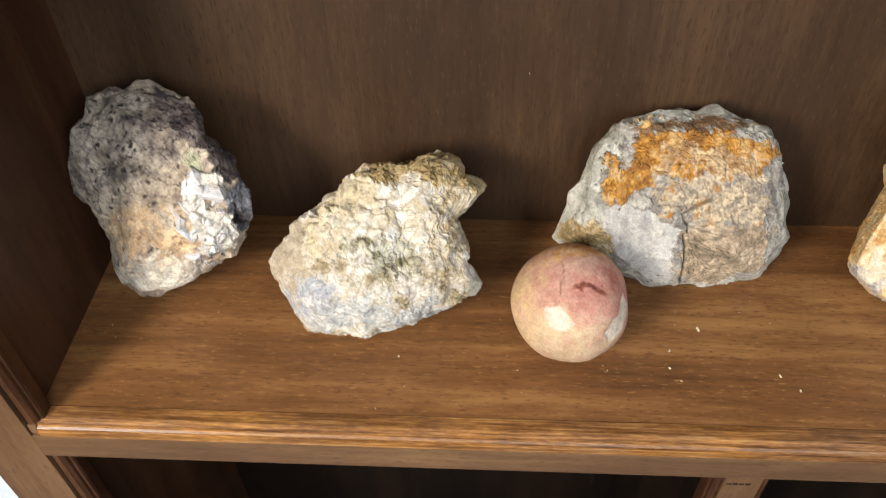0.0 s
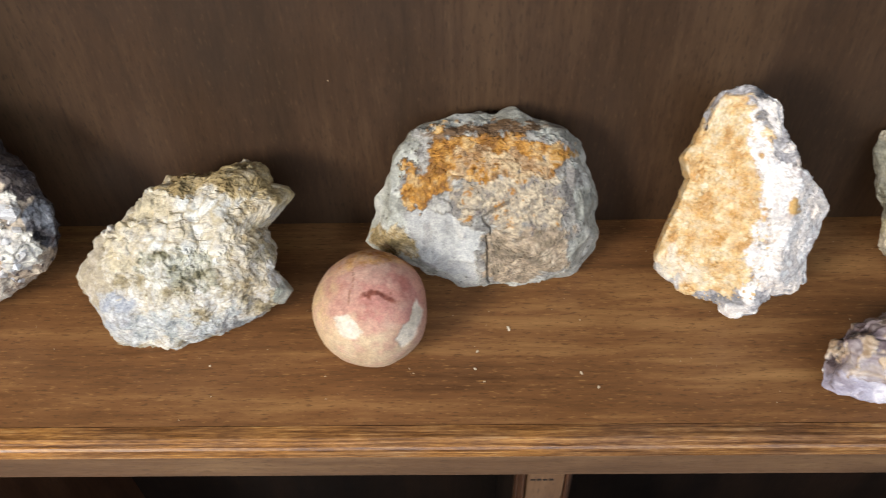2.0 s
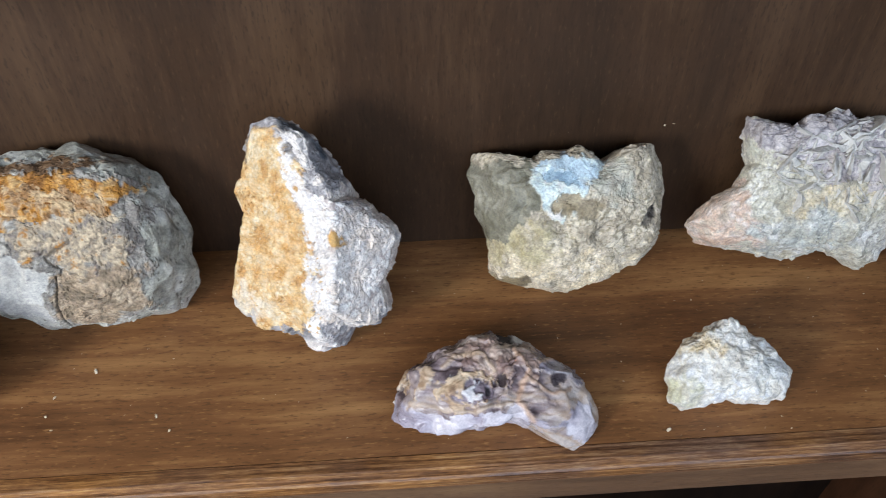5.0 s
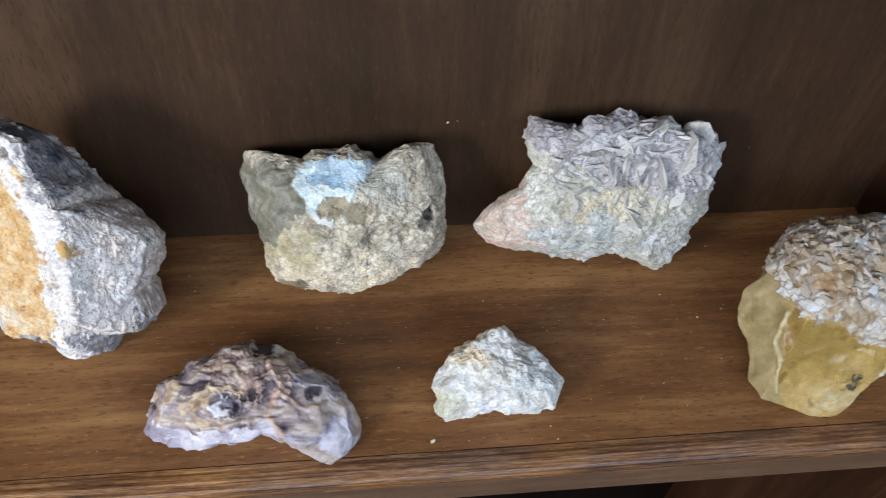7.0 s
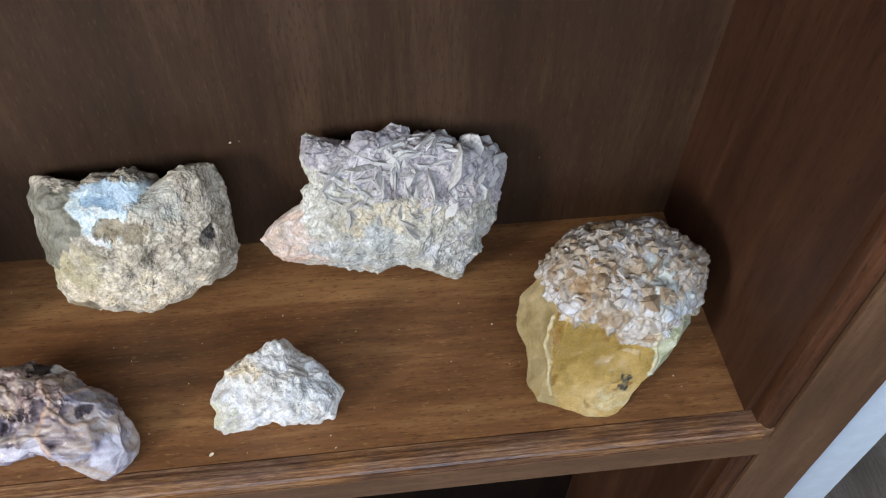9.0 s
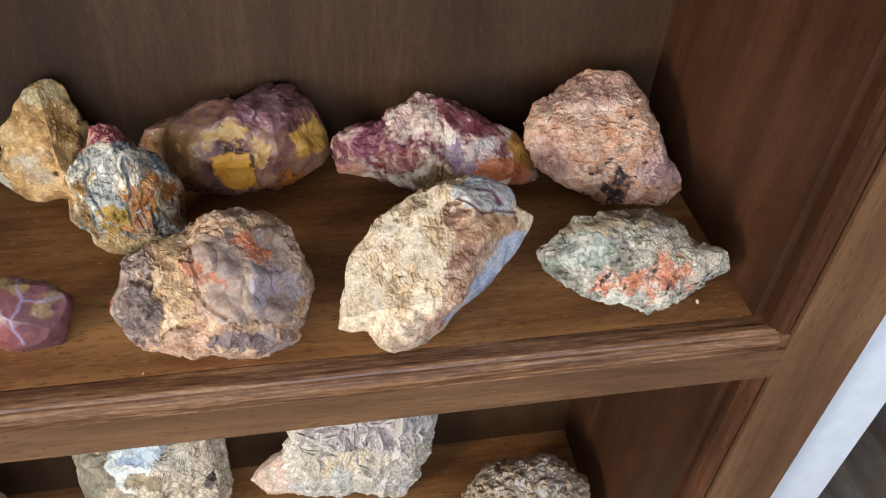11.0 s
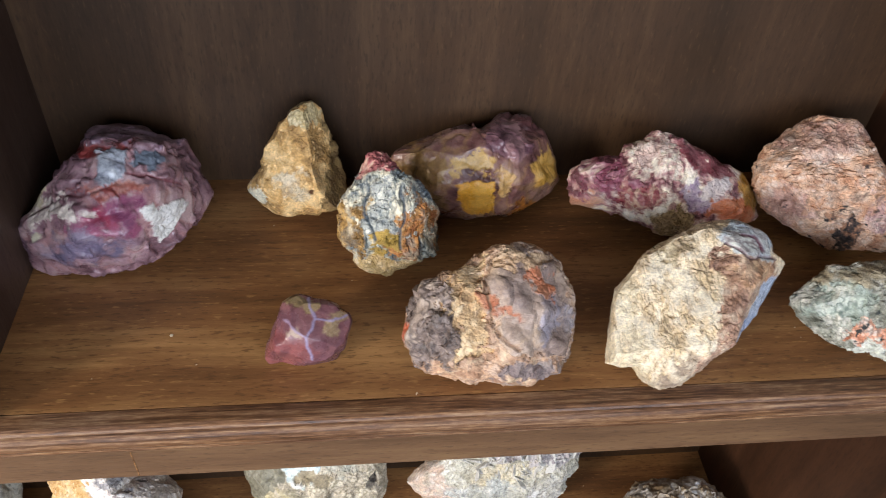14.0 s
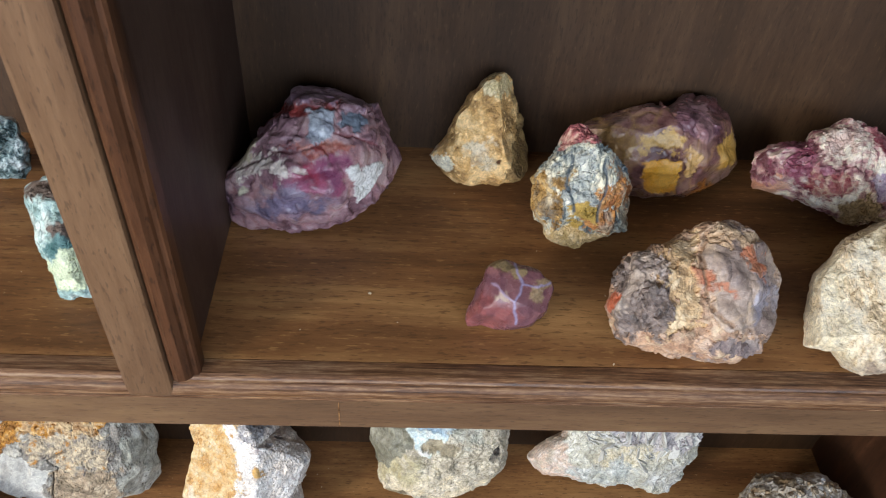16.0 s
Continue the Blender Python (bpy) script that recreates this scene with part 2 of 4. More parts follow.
def stone(name, label, place, tilt, outline, front, back, zones, material, seed, floor=0.0, full=2.6, lumps=2.0, lump_size=26.0,
          chips=7, chip_depth=0.12, facets=3.5, facet_size=50.0, cuts=(), dents=(), level=7, slant=(0.0, 0.0), crisp=True, lines=()):
    """A stone that lies on a shelf. Its face leans back by tilt; outline: its half widths in millimetres at even turns round the face;
    front and back: its half thickness; zones: the minerals of its face; slant: how its thickness leans; cuts: planes (nx, ny, nz, distance) that take off a side;
    dents: hollows (x, y, z, radius); lines: cracks and ridges (points, width, height, colour) in millimetres."""
    ball, faces = ball_mesh(level)
    a, b, c = ball.T
    s = np.sqrt(a * a + b * b)
    turn = np.arctan2(b, a) % (2 * np.pi)
    n = len(outline)
    radii = np.array(outline) / 1000
    r = np.interp(turn, np.arange(n + 1) * 2 * np.pi / n, np.append(radii, radii[0]))
    calm = np.clip(s * 1.25 - 0.15, 0, 1) ** 1.5
    r = radii.mean() * (1 - calm) + r * calm
    wide = s ** (2 / full)
    deep = np.sign(c) * np.abs(c) ** (2 / full)
    p = np.stack([r * wide * a / np.maximum(s, 1e-6), r * wide * b / np.maximum(s, 1e-6), deep * np.where(c > 0, front, back)], 1)
    p[:, 0] += p[:, 2] * slant[0]
    p[:, 1] += p[:, 2] * slant[1]
    way = p / np.linalg.norm(p, axis=1)[:, None]
    rnd = np.random.RandomState(seed)
    for c in range(chips * 3):
        t, u = rnd.rand() * 6.283, rnd.uniform(0.25, 0.97)
        normal = np.array([math.sqrt(1 - u * u) * math.cos(t), math.sqrt(1 - u * u) * math.sin(t), u])
        reach = (p @ normal).max() * (1 - chip_depth * rnd.uniform(0.4, 1.2) * (1.0 if c < chips else 0.6))
        p -= np.outer(np.maximum(p @ normal - reach, 0) * 0.9, normal)
    for nx, ny, nz, d in cuts:
        normal = np.array(Vector((nx, ny, nz)).normalized())
        p -= np.outer(np.maximum(p @ normal - d, 0), normal)
    for x, y, z, radius in dents:
        off = p - np.array((x, y, z))
        dist = np.linalg.norm(off, axis=1)
        p -= way * (np.clip(1 - dist / radius, 0, 1) ** 1.3 * radius * 0.55)[:, None]
    q = p + seed * 3.7
    push = lumps / 1000 * layered(q * lump_size, 3)
    if facets:
        f1, f2, num, off = cell_noise(q * facet_size + 0.12 * layered(q * facet_size, 2)[:, None])
        push = push + facets / 1000 * np.clip((f2 - f1) * 2.5, 0, 1) * (0.6 * (JITTER[num, 1] - 0.5) + 1.3 * (off * GRADIENT[(num + 77) & 511]).sum(1))
    p = p + way * push[:, None]
    flat = p[:, :2] - p[:, 2:] * np.array(slant)
    reach, turn = np.hypot(flat[:, 0], flat[:, 1]), np.arctan2(flat[:, 1], flat[:, 0]) % (2 * np.pi)
    slots = (turn / (2 * np.pi) * n + 0.5).astype(int) % n
    widest = np.array([reach[slots == k].max() for k in range(n)])
    fix = np.clip(1.02 * radii / widest, 0.8, 1.25)
    p[:, :2] += flat * (np.interp(turn, np.arange(n + 1) * 2 * np.pi / n, np.append(fix, fix[0])) - 1)[:, None] * np.clip(reach / radii.mean(), 0, 1)[:, None]
    u, v = ((p[:, :2] - p[:, 2:] * np.array(slant)) * 1000).T
    tint, polish, relief = mineral_skin(u, v, q, zones)
    for points, width, high, colour in lines:
        du, dv = u + 2.0 * layered(q * 70, 3), v + 2.0 * layered(q * 70 + 4.4, 3)
        near = np.full(len(u), 1e9)
        for (x0, y0), (x1, y1) in zip(points, points[1:]):
            t = np.clip(((du - x0) * (x1 - x0) + (dv - y0) * (y1 - y0)) / max((x1 - x0) ** 2 + (y1 - y0) ** 2, 1e-9), 0, 1)
            near = np.minimum(near, np.hypot(du - x0 - t * (x1 - x0), dv - y0 - t * (y1 - y0)))
        m = np.clip(1.4 - near / width, 0, 1)
        relief += m * high / 1000
        tint += (np.array(rgb(colour)[:3]) - tint) * (m * 0.9)[:, None]
    p = p + point_normals(p, faces) * relief[:, None]
    m = pose(place[0], place[1], place[2], tilt)
    turnm, at = np.array(m.to_3x3()), np.array(place)
    w = p @ turnm.T + at
    w[:, 2] = np.maximum(w[:, 2], floor + 0.0004)
    w[:, 1] = np.minimum(w[:, 1], DEPTH - 0.001)
    w[:, 0] = np.clip(w[:, 0], 0.001, WIDE - 0.001)
    w[:, 2] -= w[:, 2].min() - (floor + 0.0004)
    p = (w - at) @ turnm
    mesh = bpy.data.meshes.new(name)
    mesh.from_pydata(p.tolist(), [], faces.tolist())
    mesh.polygons.foreach_set("use_smooth", [not crisp] * len(faces))
    mesh.attributes.new("tint", "FLOAT_COLOR", "POINT").data.foreach_set("color", np.hstack([tint, np.ones((len(tint), 1))]).ravel())
    mesh.attributes.new("polish", "FLOAT", "POINT").data.foreach_set("value", polish)
    mesh.materials.append(material)
    ob = new(name, mesh)
    ob.matrix_world = m
    return tagged(ob, label, "rock", "mineral collection on the shelves")


# ---- materials of the room and the bookcase ----
PANEL = wood("back_panel_veneer", "2d2014", "3e2c1d", "543f2b", "z", 0.48, 0.45, 0.45, 0.4)
SIDE = wood("side_panel_veneer", "2e1c10", "432a1a", "583a26", "z", 0.5, 0.2, 1.0, 0.3)
# Near-black colours paint in the shade of the bays below the lower shelf.
SHADED_BAY = wood("cupboard_interior_wood", "0e0a08", "18100b", "241810", "z", 0.6, 0.2, 1.0, 0.15)
SHELF = wood("shelf_wood", "52361f", "7c5532", "a67c4c", "x", 0.42, 0.6)
# Side veneer again, lighter and greyer: the divider's light and cool reflection painted in.
LIT_DIVIDER = wood("divider_veneer", "33231a", "45332a", "58463a", "z", 0.5, 0.3, 1.0, 0.3)
FRAME = wood("frame_wood", "4a3626", "664c36", "806446", "x", 0.42, 0.25)
FRAME_UP = wood("stile_wood", "463224", "624832", "7a5e44", "z", 0.42, 0.25)


def worn_edge(name, least, most):
    """The rubbed moulding: bare orange streaks among brown stain, and greyish handling dirt; the share of orange falls
    along x.
    """
    k = Nodes(name)
    where = k.node("ShaderNodeNewGeometry")
    long = k.vec("MULTIPLY", where, (0.03, 1.0, 1.0))
    streak = k.noise(long, 420.0, 4.0, 0.75)
    short = k.noise(k.vec("MULTIPLY", where, (0.12, 1.0, 1.0)), 900.0, 3.0, 0.7)
    cloud = k.noise(k.vec("MULTIPLY", where, (0.5, 1.0, 1.0)), 26.0, 4.0, 0.6)
    tone = k.math("ADD", k.math("MULTIPLY", streak, 0.65), k.math("MULTIPLY", short, 0.35))
    across = k.node("ShaderNodeSeparateXYZ", 0, Vector=where)
    orange_share = k.math("ADD", k.span(across, 1.0, 0.15, (least, most)), k.span(cloud, 0.35, 0.7, (0.0, most)))
    bare = k.ramp(tone, [(0.36, "4a2c14"), (0.47, "80562a"), (0.56, "a8763a"), (0.66, "c09a62")])
    stained = k.ramp(tone, [(0.36, "2c1c12"), (0.5, "5c4232"), (0.64, "8a7058")])
    colour = k.mix(k.math("MULTIPLY", orange_share, 1.0, True), stained, bare)
    return k.done(colour, k.span(streak, 0.3, 0.7, (0.3, 0.55)), k.bump(tone, 0.35, 0.0006), Specular_IOR_Level=0.4)


WORN = worn_edge("worn_edge_wood", 0.0, 0.52)
STAINED = worn_edge("stained_edge_wood", 0.05, 0.2)
WORN_UP = wood("worn_bead_wood", "26150a", "422817", "64412a", "z", 0.4, 0.4)


def plain(name, colour, rough, grain=0.03, scale=60.0):
    k = Nodes(name)
    where = k.node("ShaderNodeNewGeometry")
    t = k.span(k.noise(where, scale, 5.0), 0.3, 0.7, (1 - grain * 2, 1 + grain))
    c = k.mix(1.0, rgb(colour), k.node("ShaderNodeCombineColor", 0, Red=t, Green=t, Blue=t), "MULTIPLY")
    return k.done(c, rough, k.bump(k.noise(where, 400.0, 3.0), 0.15, 0.0008))


BATTEN = wood("batten_wood", "6a4426", "8e5e38", "a87a4c", "x", 0.45, 0.4)
PAINT = plain("white_wall_paint", "d0dce6", 0.6)
WHITE_WALL = plain("bright_wall_paint", "bab4aa", 0.7)
CEILING = plain("ceiling_paint", "c4c1bc", 0.8)
PLANKS = wood("grey_floor_laminate", "6a6058", "8e857c", "aca49a", "y", 0.4, 0.2, 0.5)
DARK = plain("quirk_shadow_stain", "120a06", 0.7)

# ---- the room ----
def block(name, material, label, category, *spans):
    return tagged(part(name, box(*spans), material), label, category, kind="structure")


block("floor", PLANKS, "grey-brown laminate floor of wide planks", "floor", -2.6, 3.4, -1.14, 3.0, FLOOR - 0.06, FLOOR)
block("ceiling", CEILING, "plain white ceiling", "ceiling", -2.6, 3.4, -1.14, 3.0, 1.55, 1.6)
block("wall_west", WHITE_WALL, "white painted wall", "wall", -2.7, -2.6, -1.14, 3.0, FLOOR, 1.55)
block("wall_east", WHITE_WALL, "white painted wall", "wall", 3.4, 3.5, -1.14, 3.0, FLOOR, 1.55)
block("wall_north", WHITE_WALL, "white painted wall", "wall", -2.6, 3.4, 3.0, 3.1, FLOOR, 1.55)
block("wall_bookcase_1", PAINT, "white painted wall beside the bookcase", "wall", -2.6, -0.045, 0.015, 0.23, FLOOR, 1.55)
block("wall_bookcase_2", PAINT, "narrow white painted wall end beside the bookcase", "wall", 1.20, 1.275, 0.015, 0.23, FLOOR, 1.55)
for n, (x0, x1, z0, z1) in enumerate([(-2.6, -1.02, FLOOR, 1.55), (-1.02, -0.40, FLOOR, 0.50), (-1.02, -0.40, 1.15, 1.55), (-0.40, -0.12, FLOOR, 1.55),
                                      (-0.12, 1.76, FLOOR, 0.56), (-0.12, 1.76, 1.16, 1.55), (1.76, 3.4, FLOOR, 1.55)]):
    block(f"wall_south_{n + 1}", WHITE_WALL, "white painted wall with two windows", "wall", x0, x1, -1.24, -1.14, z0, z1)

# ---- the bookcase ----
bookcase = tagged(new("bookcase"), "dark walnut-stained wooden bookcase with beaded face frame, filled with rocks", "bookcase")
FACE, LIP, RISE = -0.005, 0.010, 0.037
RAIL = [(LIP, 0.0), (0.0014, 0.0), (0.0004, -0.0005), (0.0, -0.0018), (-0.0008, -0.0030), (-0.0019, -0.0034), (-0.0024, -0.0046),
        (-0.0038, -0.0058), (-0.0046, -0.0080), (-0.0048, -0.0105), (-0.0042, -0.0120), (FACE + 0.0004, -0.0132)]
BOTTOM, TOP = -0.62, 0.75
SHELVES = (BOTTOM, 0.0, UPPER, TOP)


def rail(z, x0, x1):
    """A front rail: a plain face with a worn stepped moulding along its upper edge."""
    ob = part("rail", box(x0, x1, FACE, LIP, z - RISE, z - 0.0132, 0.0004), FRAME, bookcase, "grey-brown wooden front rail")
    part("moulding", prism(RAIL + [(LIP, -0.0132)], x0 + 0.006, x1 - 0.006, lambda a, b, s: (s, a, b + z)), WORN if z == 0.0 else STAINED, ob, "worn orange-brown stepped moulding")
    for x in (x0, x1 - 0.0065):
        part("corner_block", box(x, x + 0.0065, FACE + 0.0012, LIP, z - 0.0130, z - 0.0022, 0.0018), FRAME, ob)
    return ob


for z in SHELVES:
    # The bottom board carries the painted shade of the lower bays.
    part("shelf", box(0.0, WIDE, LIP + 0.0007, DEPTH, z - 0.02, z - 0.0001), SHELF if z > BOTTOM else SHADED_BAY, bookcase, "worn wooden shelf board")
    rail(z, -0.006, WIDE + 0.017)
part("batten", box(0.001, 0.445, 0.0125, 0.027, 0.305, 0.3525, 0.0015), BATTEN, bookcase, "light orange wooden batten under the shelf")
part("back_panel", box(-0.018, WIDE + 0.018, DEPTH, DEPTH + 0.006, -0.012, TOP), PANEL, bookcase, "brown veneered back panel")
# Separate from back_panel so that the lower bays' shade sits in its colour.
part("lower_back_panel", box(-0.018, WIDE + 0.018, DEPTH, DEPTH + 0.006, BOTTOM - 0.1, -0.012), SHADED_BAY, bookcase, "back panel of the lower bays with shade painted nearly black")
for x0, x1 in ((-0.018, 0.0), (WIDE, WIDE + 0.018)):
    part("side_panel", box(x0, x1, LIP, DEPTH, BOTTOM - 0.1, TOP), SIDE, bookcase, "dark reddish-brown side panel")

BEAD = [(0.0, LIP), (0.0, 0.0020), (0.0008, 0.0004), (0.0024, 0.0), (0.0030, -0.0018), (0.0052, -0.0040), (0.0080, -0.0044), (0.0100, -0.0028), (0.0108, 0.0), (0.0108, LIP)]


def upright(x, side, spans, wide=1.0):
    """The beads of a stile on one side; side: +1 where the stile lies beyond larger x."""
    return [part("bead", prism(BEAD, z0, z1, lambda a, b, s: (x + side * a * wide, b, s)), WORN_UP, None, "worn rounded bead along the frame") for z0, z1 in spans]


def stile(x0, x1, z0, z1, beads, worn=0.0006):
    ob = part("stile", box(x0, x1, FACE, LIP, z0, z1, worn), FRAME_UP, bookcase, "dark wooden face frame stile")
    for b in beads:
        b.parent = ob
    return ob


full = [(z0 + 0.0, z1 - RISE) for z0, z1 in zip(SHELVES, SHELVES[1:])]
stile(-0.050, -0.006, BOTTOM - 0.5, TOP + 0.05, upright(0.0060, -1, full))
stile(WIDE + 0.017, WIDE + 0.067, BOTTOM - 0.5, TOP + 0.05, upright(WIDE + 0.005, 1, full))
stile(0.572, 0.5952, UPPER - 0.0126, TOP - RISE, upright(0.6088, -1, full[2:], 1.25), 0.0022)
part("divider", box(0.576, 0.605, LIP, DEPTH, UPPER, TOP - 0.02), LIT_DIVIDER, bookcase, "dark wooden divider panel")
stile(0.4365, 0.4605, BOTTOM, -RISE, upright(0.4295, 1, full[:1], 0.65) + upright(0.4675, -1, full[:1], 0.65))
# Below the lower shelf the divider has the shade in its colour too.
part("divider", box(0.434, 0.463, LIP, DEPTH, BOTTOM, -0.02), SHADED_BAY, bookcase, "dark wooden divider panel")
bm = bmesh.new()
for n, x in enumerate((0.4385, 0.4425, 0.4465, 0.4505)):
    add_box(bm, x, x + 0.003, FACE - 0.0003, FACE + 0.0005, -0.0450, -0.0435 + 0.0006 * (n % 2))
part("stamp_mark", bm, DARK, bookcase, "row of dark stamped marks on the stile")
part("joint_crack", box(0.6765, 0.6771, FACE - 0.0002, FACE + 0.001, UPPER - 0.0360, UPPER - 0.0140), WORN, bookcase, "pale glue line of a joint")

# ---- the stones ----
GRAINY = mineral("grainy_mineral", 0.6, 0.24, 0.3)
DENSE = mineral("dense_mineral", 0.5, 0.2, 0.4)
SMOOTH = mineral("smooth_mineral", 0.2, 0.13, 0.5)
CHALKY = mineral("chalky_mineral", 0.35, 0.16, 0.12)

low_1 = stone("quartz_rock", "dark grey speckled rock with white quartz crystals leaning in the corner", (0.061, 0.132, 0.073), 64, 
    [60, 58, 57, 57, 56, 56, 65, 71, 73, 76, 75, 76, 76, 74, 71, 66, 63, 61, 60, 54, 50, 51, 54, 64, 75, 77, 76, 71, 66, 63, 61, 61, 62, 62, 62, 61], 0.034, 0.03, [
    zone(None, "8a7b6c ab9c88 c5b7a1", 7, 1.3, "6a6056", dots=("423a3a", 4.5, 0.4)),
    zone([(-62, 0), (-62, 50), (-20, 78), (22, 62), (8, 20), (-20, 6)], "5b534f 8a7f74 a79c8c b9ad9c", 7, 1.2, "484140", dots=("2b2727", 4.5, 0.5), rag=14, soft=6),
    zone((-12, -28, 30, 20), "ac9272 c8a984 d8c19d", 7, 0.9, rag=14, soft=8, dots=("8a7056", 4, 0.2)),
    zone((-4, -58, 32, 14), "b9b1a3 d8d2c1 e8e3d3", 8, 1.4, rag=10, soft=4),
    zone([(5, 74), (45, 49), (62, 12), (46, 4), (30, 24), (8, 46)], "3b3434 5b514d 82776f", 5, 1.4, "292524", matt=0.45, rag=5, dots=("241e21", 3, 0.4)),
    zone((55, -4, 11, 22), "292727 484548 8a8b8f", 7, 2.8, "1c191b", matt=0.3, rag=4),
    zone((22, 17, 4, 10), "919071 acad8f", 6, 1.5, matt=0.35, rag=4),
    zone([(20, 18), (38, 12), (42, 0), (26, 2), (30, -10), (48, -14), (46, -36), (26, -40), (18, -18), (12, -2)], "bdb5aa d8d4c9 ece9dc", 11, 3.2, "79746f", lift=1.8, matt=0.28, rag=4)],
    GRAINY, 3, 0.0, lumps=3, lump_size=40, facets=5, facet_size=45, chips=6, slant=(0.43, 0.29))
low_2 = stone("quartz_rock", "pale cream and white lumpy quartz rock with a notched side", (0.21, 0.114, 0.048), 41, 
    [60, 58, 62, 81, 76, 78, 74, 61, 55, 54, 53, 52, 50, 45, 47, 50, 56, 61, 68, 75, 74, 74, 74, 75, 71, 67, 64, 61, 59, 58, 59, 61, 65, 70, 75, 63], 0.036, 0.03, [
    zone(None, "938669 b6ad99 c7c1b3 cfccc5", 6, 1.3, "9b8c71"),
    zone((-60, -5, 14, 40), "a59983 beb3a2", 8, 0.5, rag=8.9, soft=4),
    zone((-45, -38, 20, 16), "90939b adafb3 bebebe", 6, 0.9, "797775", rag=11.6, soft=4),
    zone((5, -48, 54, 12), "909390 afb1af c1c1be", 5, 1.2, "797971", rag=11.6, soft=4),
    zone([(-46, 32), (-10, 46), (34, 40), (34, 4), (8, -12), (-20, -16), (-48, -4)], "baad90 cac1af d3d2ca", 10, 2.6, "a29069", lift=1.0, rag=8.9, matt=0.55),
    zone((0, -8, 26, 14), "7b755c afad9b c9c7be", 7, 3.0, "7b7154", rag=11.6, soft=3),
    zone([(-40, 44), (0, 62), (60, 62), (80, 42), (44, 34), (20, 46), (-10, 44)], "88754e ad986c beaf90", 5, 1.8, "88754e", lift=1.0, rag=8.9),
    zone([(36, 34), (60, 34), (52, 0), (62, -24), (40, -30), (36, 0)], "9e8c69 baaf98 c9c3b7", 7, 2.2, "988869", rag=7.55),
    zone((66, -26, 10, 8), "9b9e90 afafa2", 5, 0.8)],
    GRAINY, 4, 0.0, lumps=4, lump_size=42, chips=5, facets=3, slant=(0.13, -0.07))
low_3 = stone("clay_ball", "round pinkish clay ball with flaked white patches", (0.335, 0.074, 0.037), 33, 
    [37.8, 38.1, 38, 37.2, 36.6, 37, 38], 0.03753, 0.03753, [
    zone(None, "b18675 bd9582 c4a28f", 14, 0.15, matt=0.8),
    zone((-6, -24, 40, 16), "b59b7d c4ae8f", 10, 0.2, rag=14, soft=18, matt=0.85),
    zone((-30, 0, 12, 26), "bd9f79 c8ae88", 10, 0.2, rag=10, soft=12, matt=0.85),
    zone((10, 6, 24, 20), "a66d62 b17d71 b98477", 12, 0.15, rag=14, soft=14, matt=0.8),
    zone((3, 30, 20, 7), "9f6d3c bd8c53 cca679", 4, 0.5, rag=8, soft=5, matt=0.85),
    zone((9, 5, 11, 2), "683b31 844f40", 2, 0.3, rag=4),
    zone([(-18, -8), (-9, -6), (-1, -16), (-7, -21), (-15, -18)], "c4b8a4 d6cab8", 3, 0.2, lift=-0.7, rag=1.6, soft=0.8, matt=0.9),
    zone([(31, 4), (36, -2), (30, -18), (22, -25), (19, -22), (27, -8)], "c4b8a4 d6cab8", 3, 0.2, lift=-0.7, rag=1.6, soft=0.8, matt=0.9)],
    CHALKY, 5, 0.0, level=6, lumps=2.4, lump_size=14, chips=0, full=2.08, facets=0, crisp=False, slant=(0, 0), lines=[([(-8, 22), (-7, 10), (-9, 0)], 0.35, -0.2, "825e4b")])
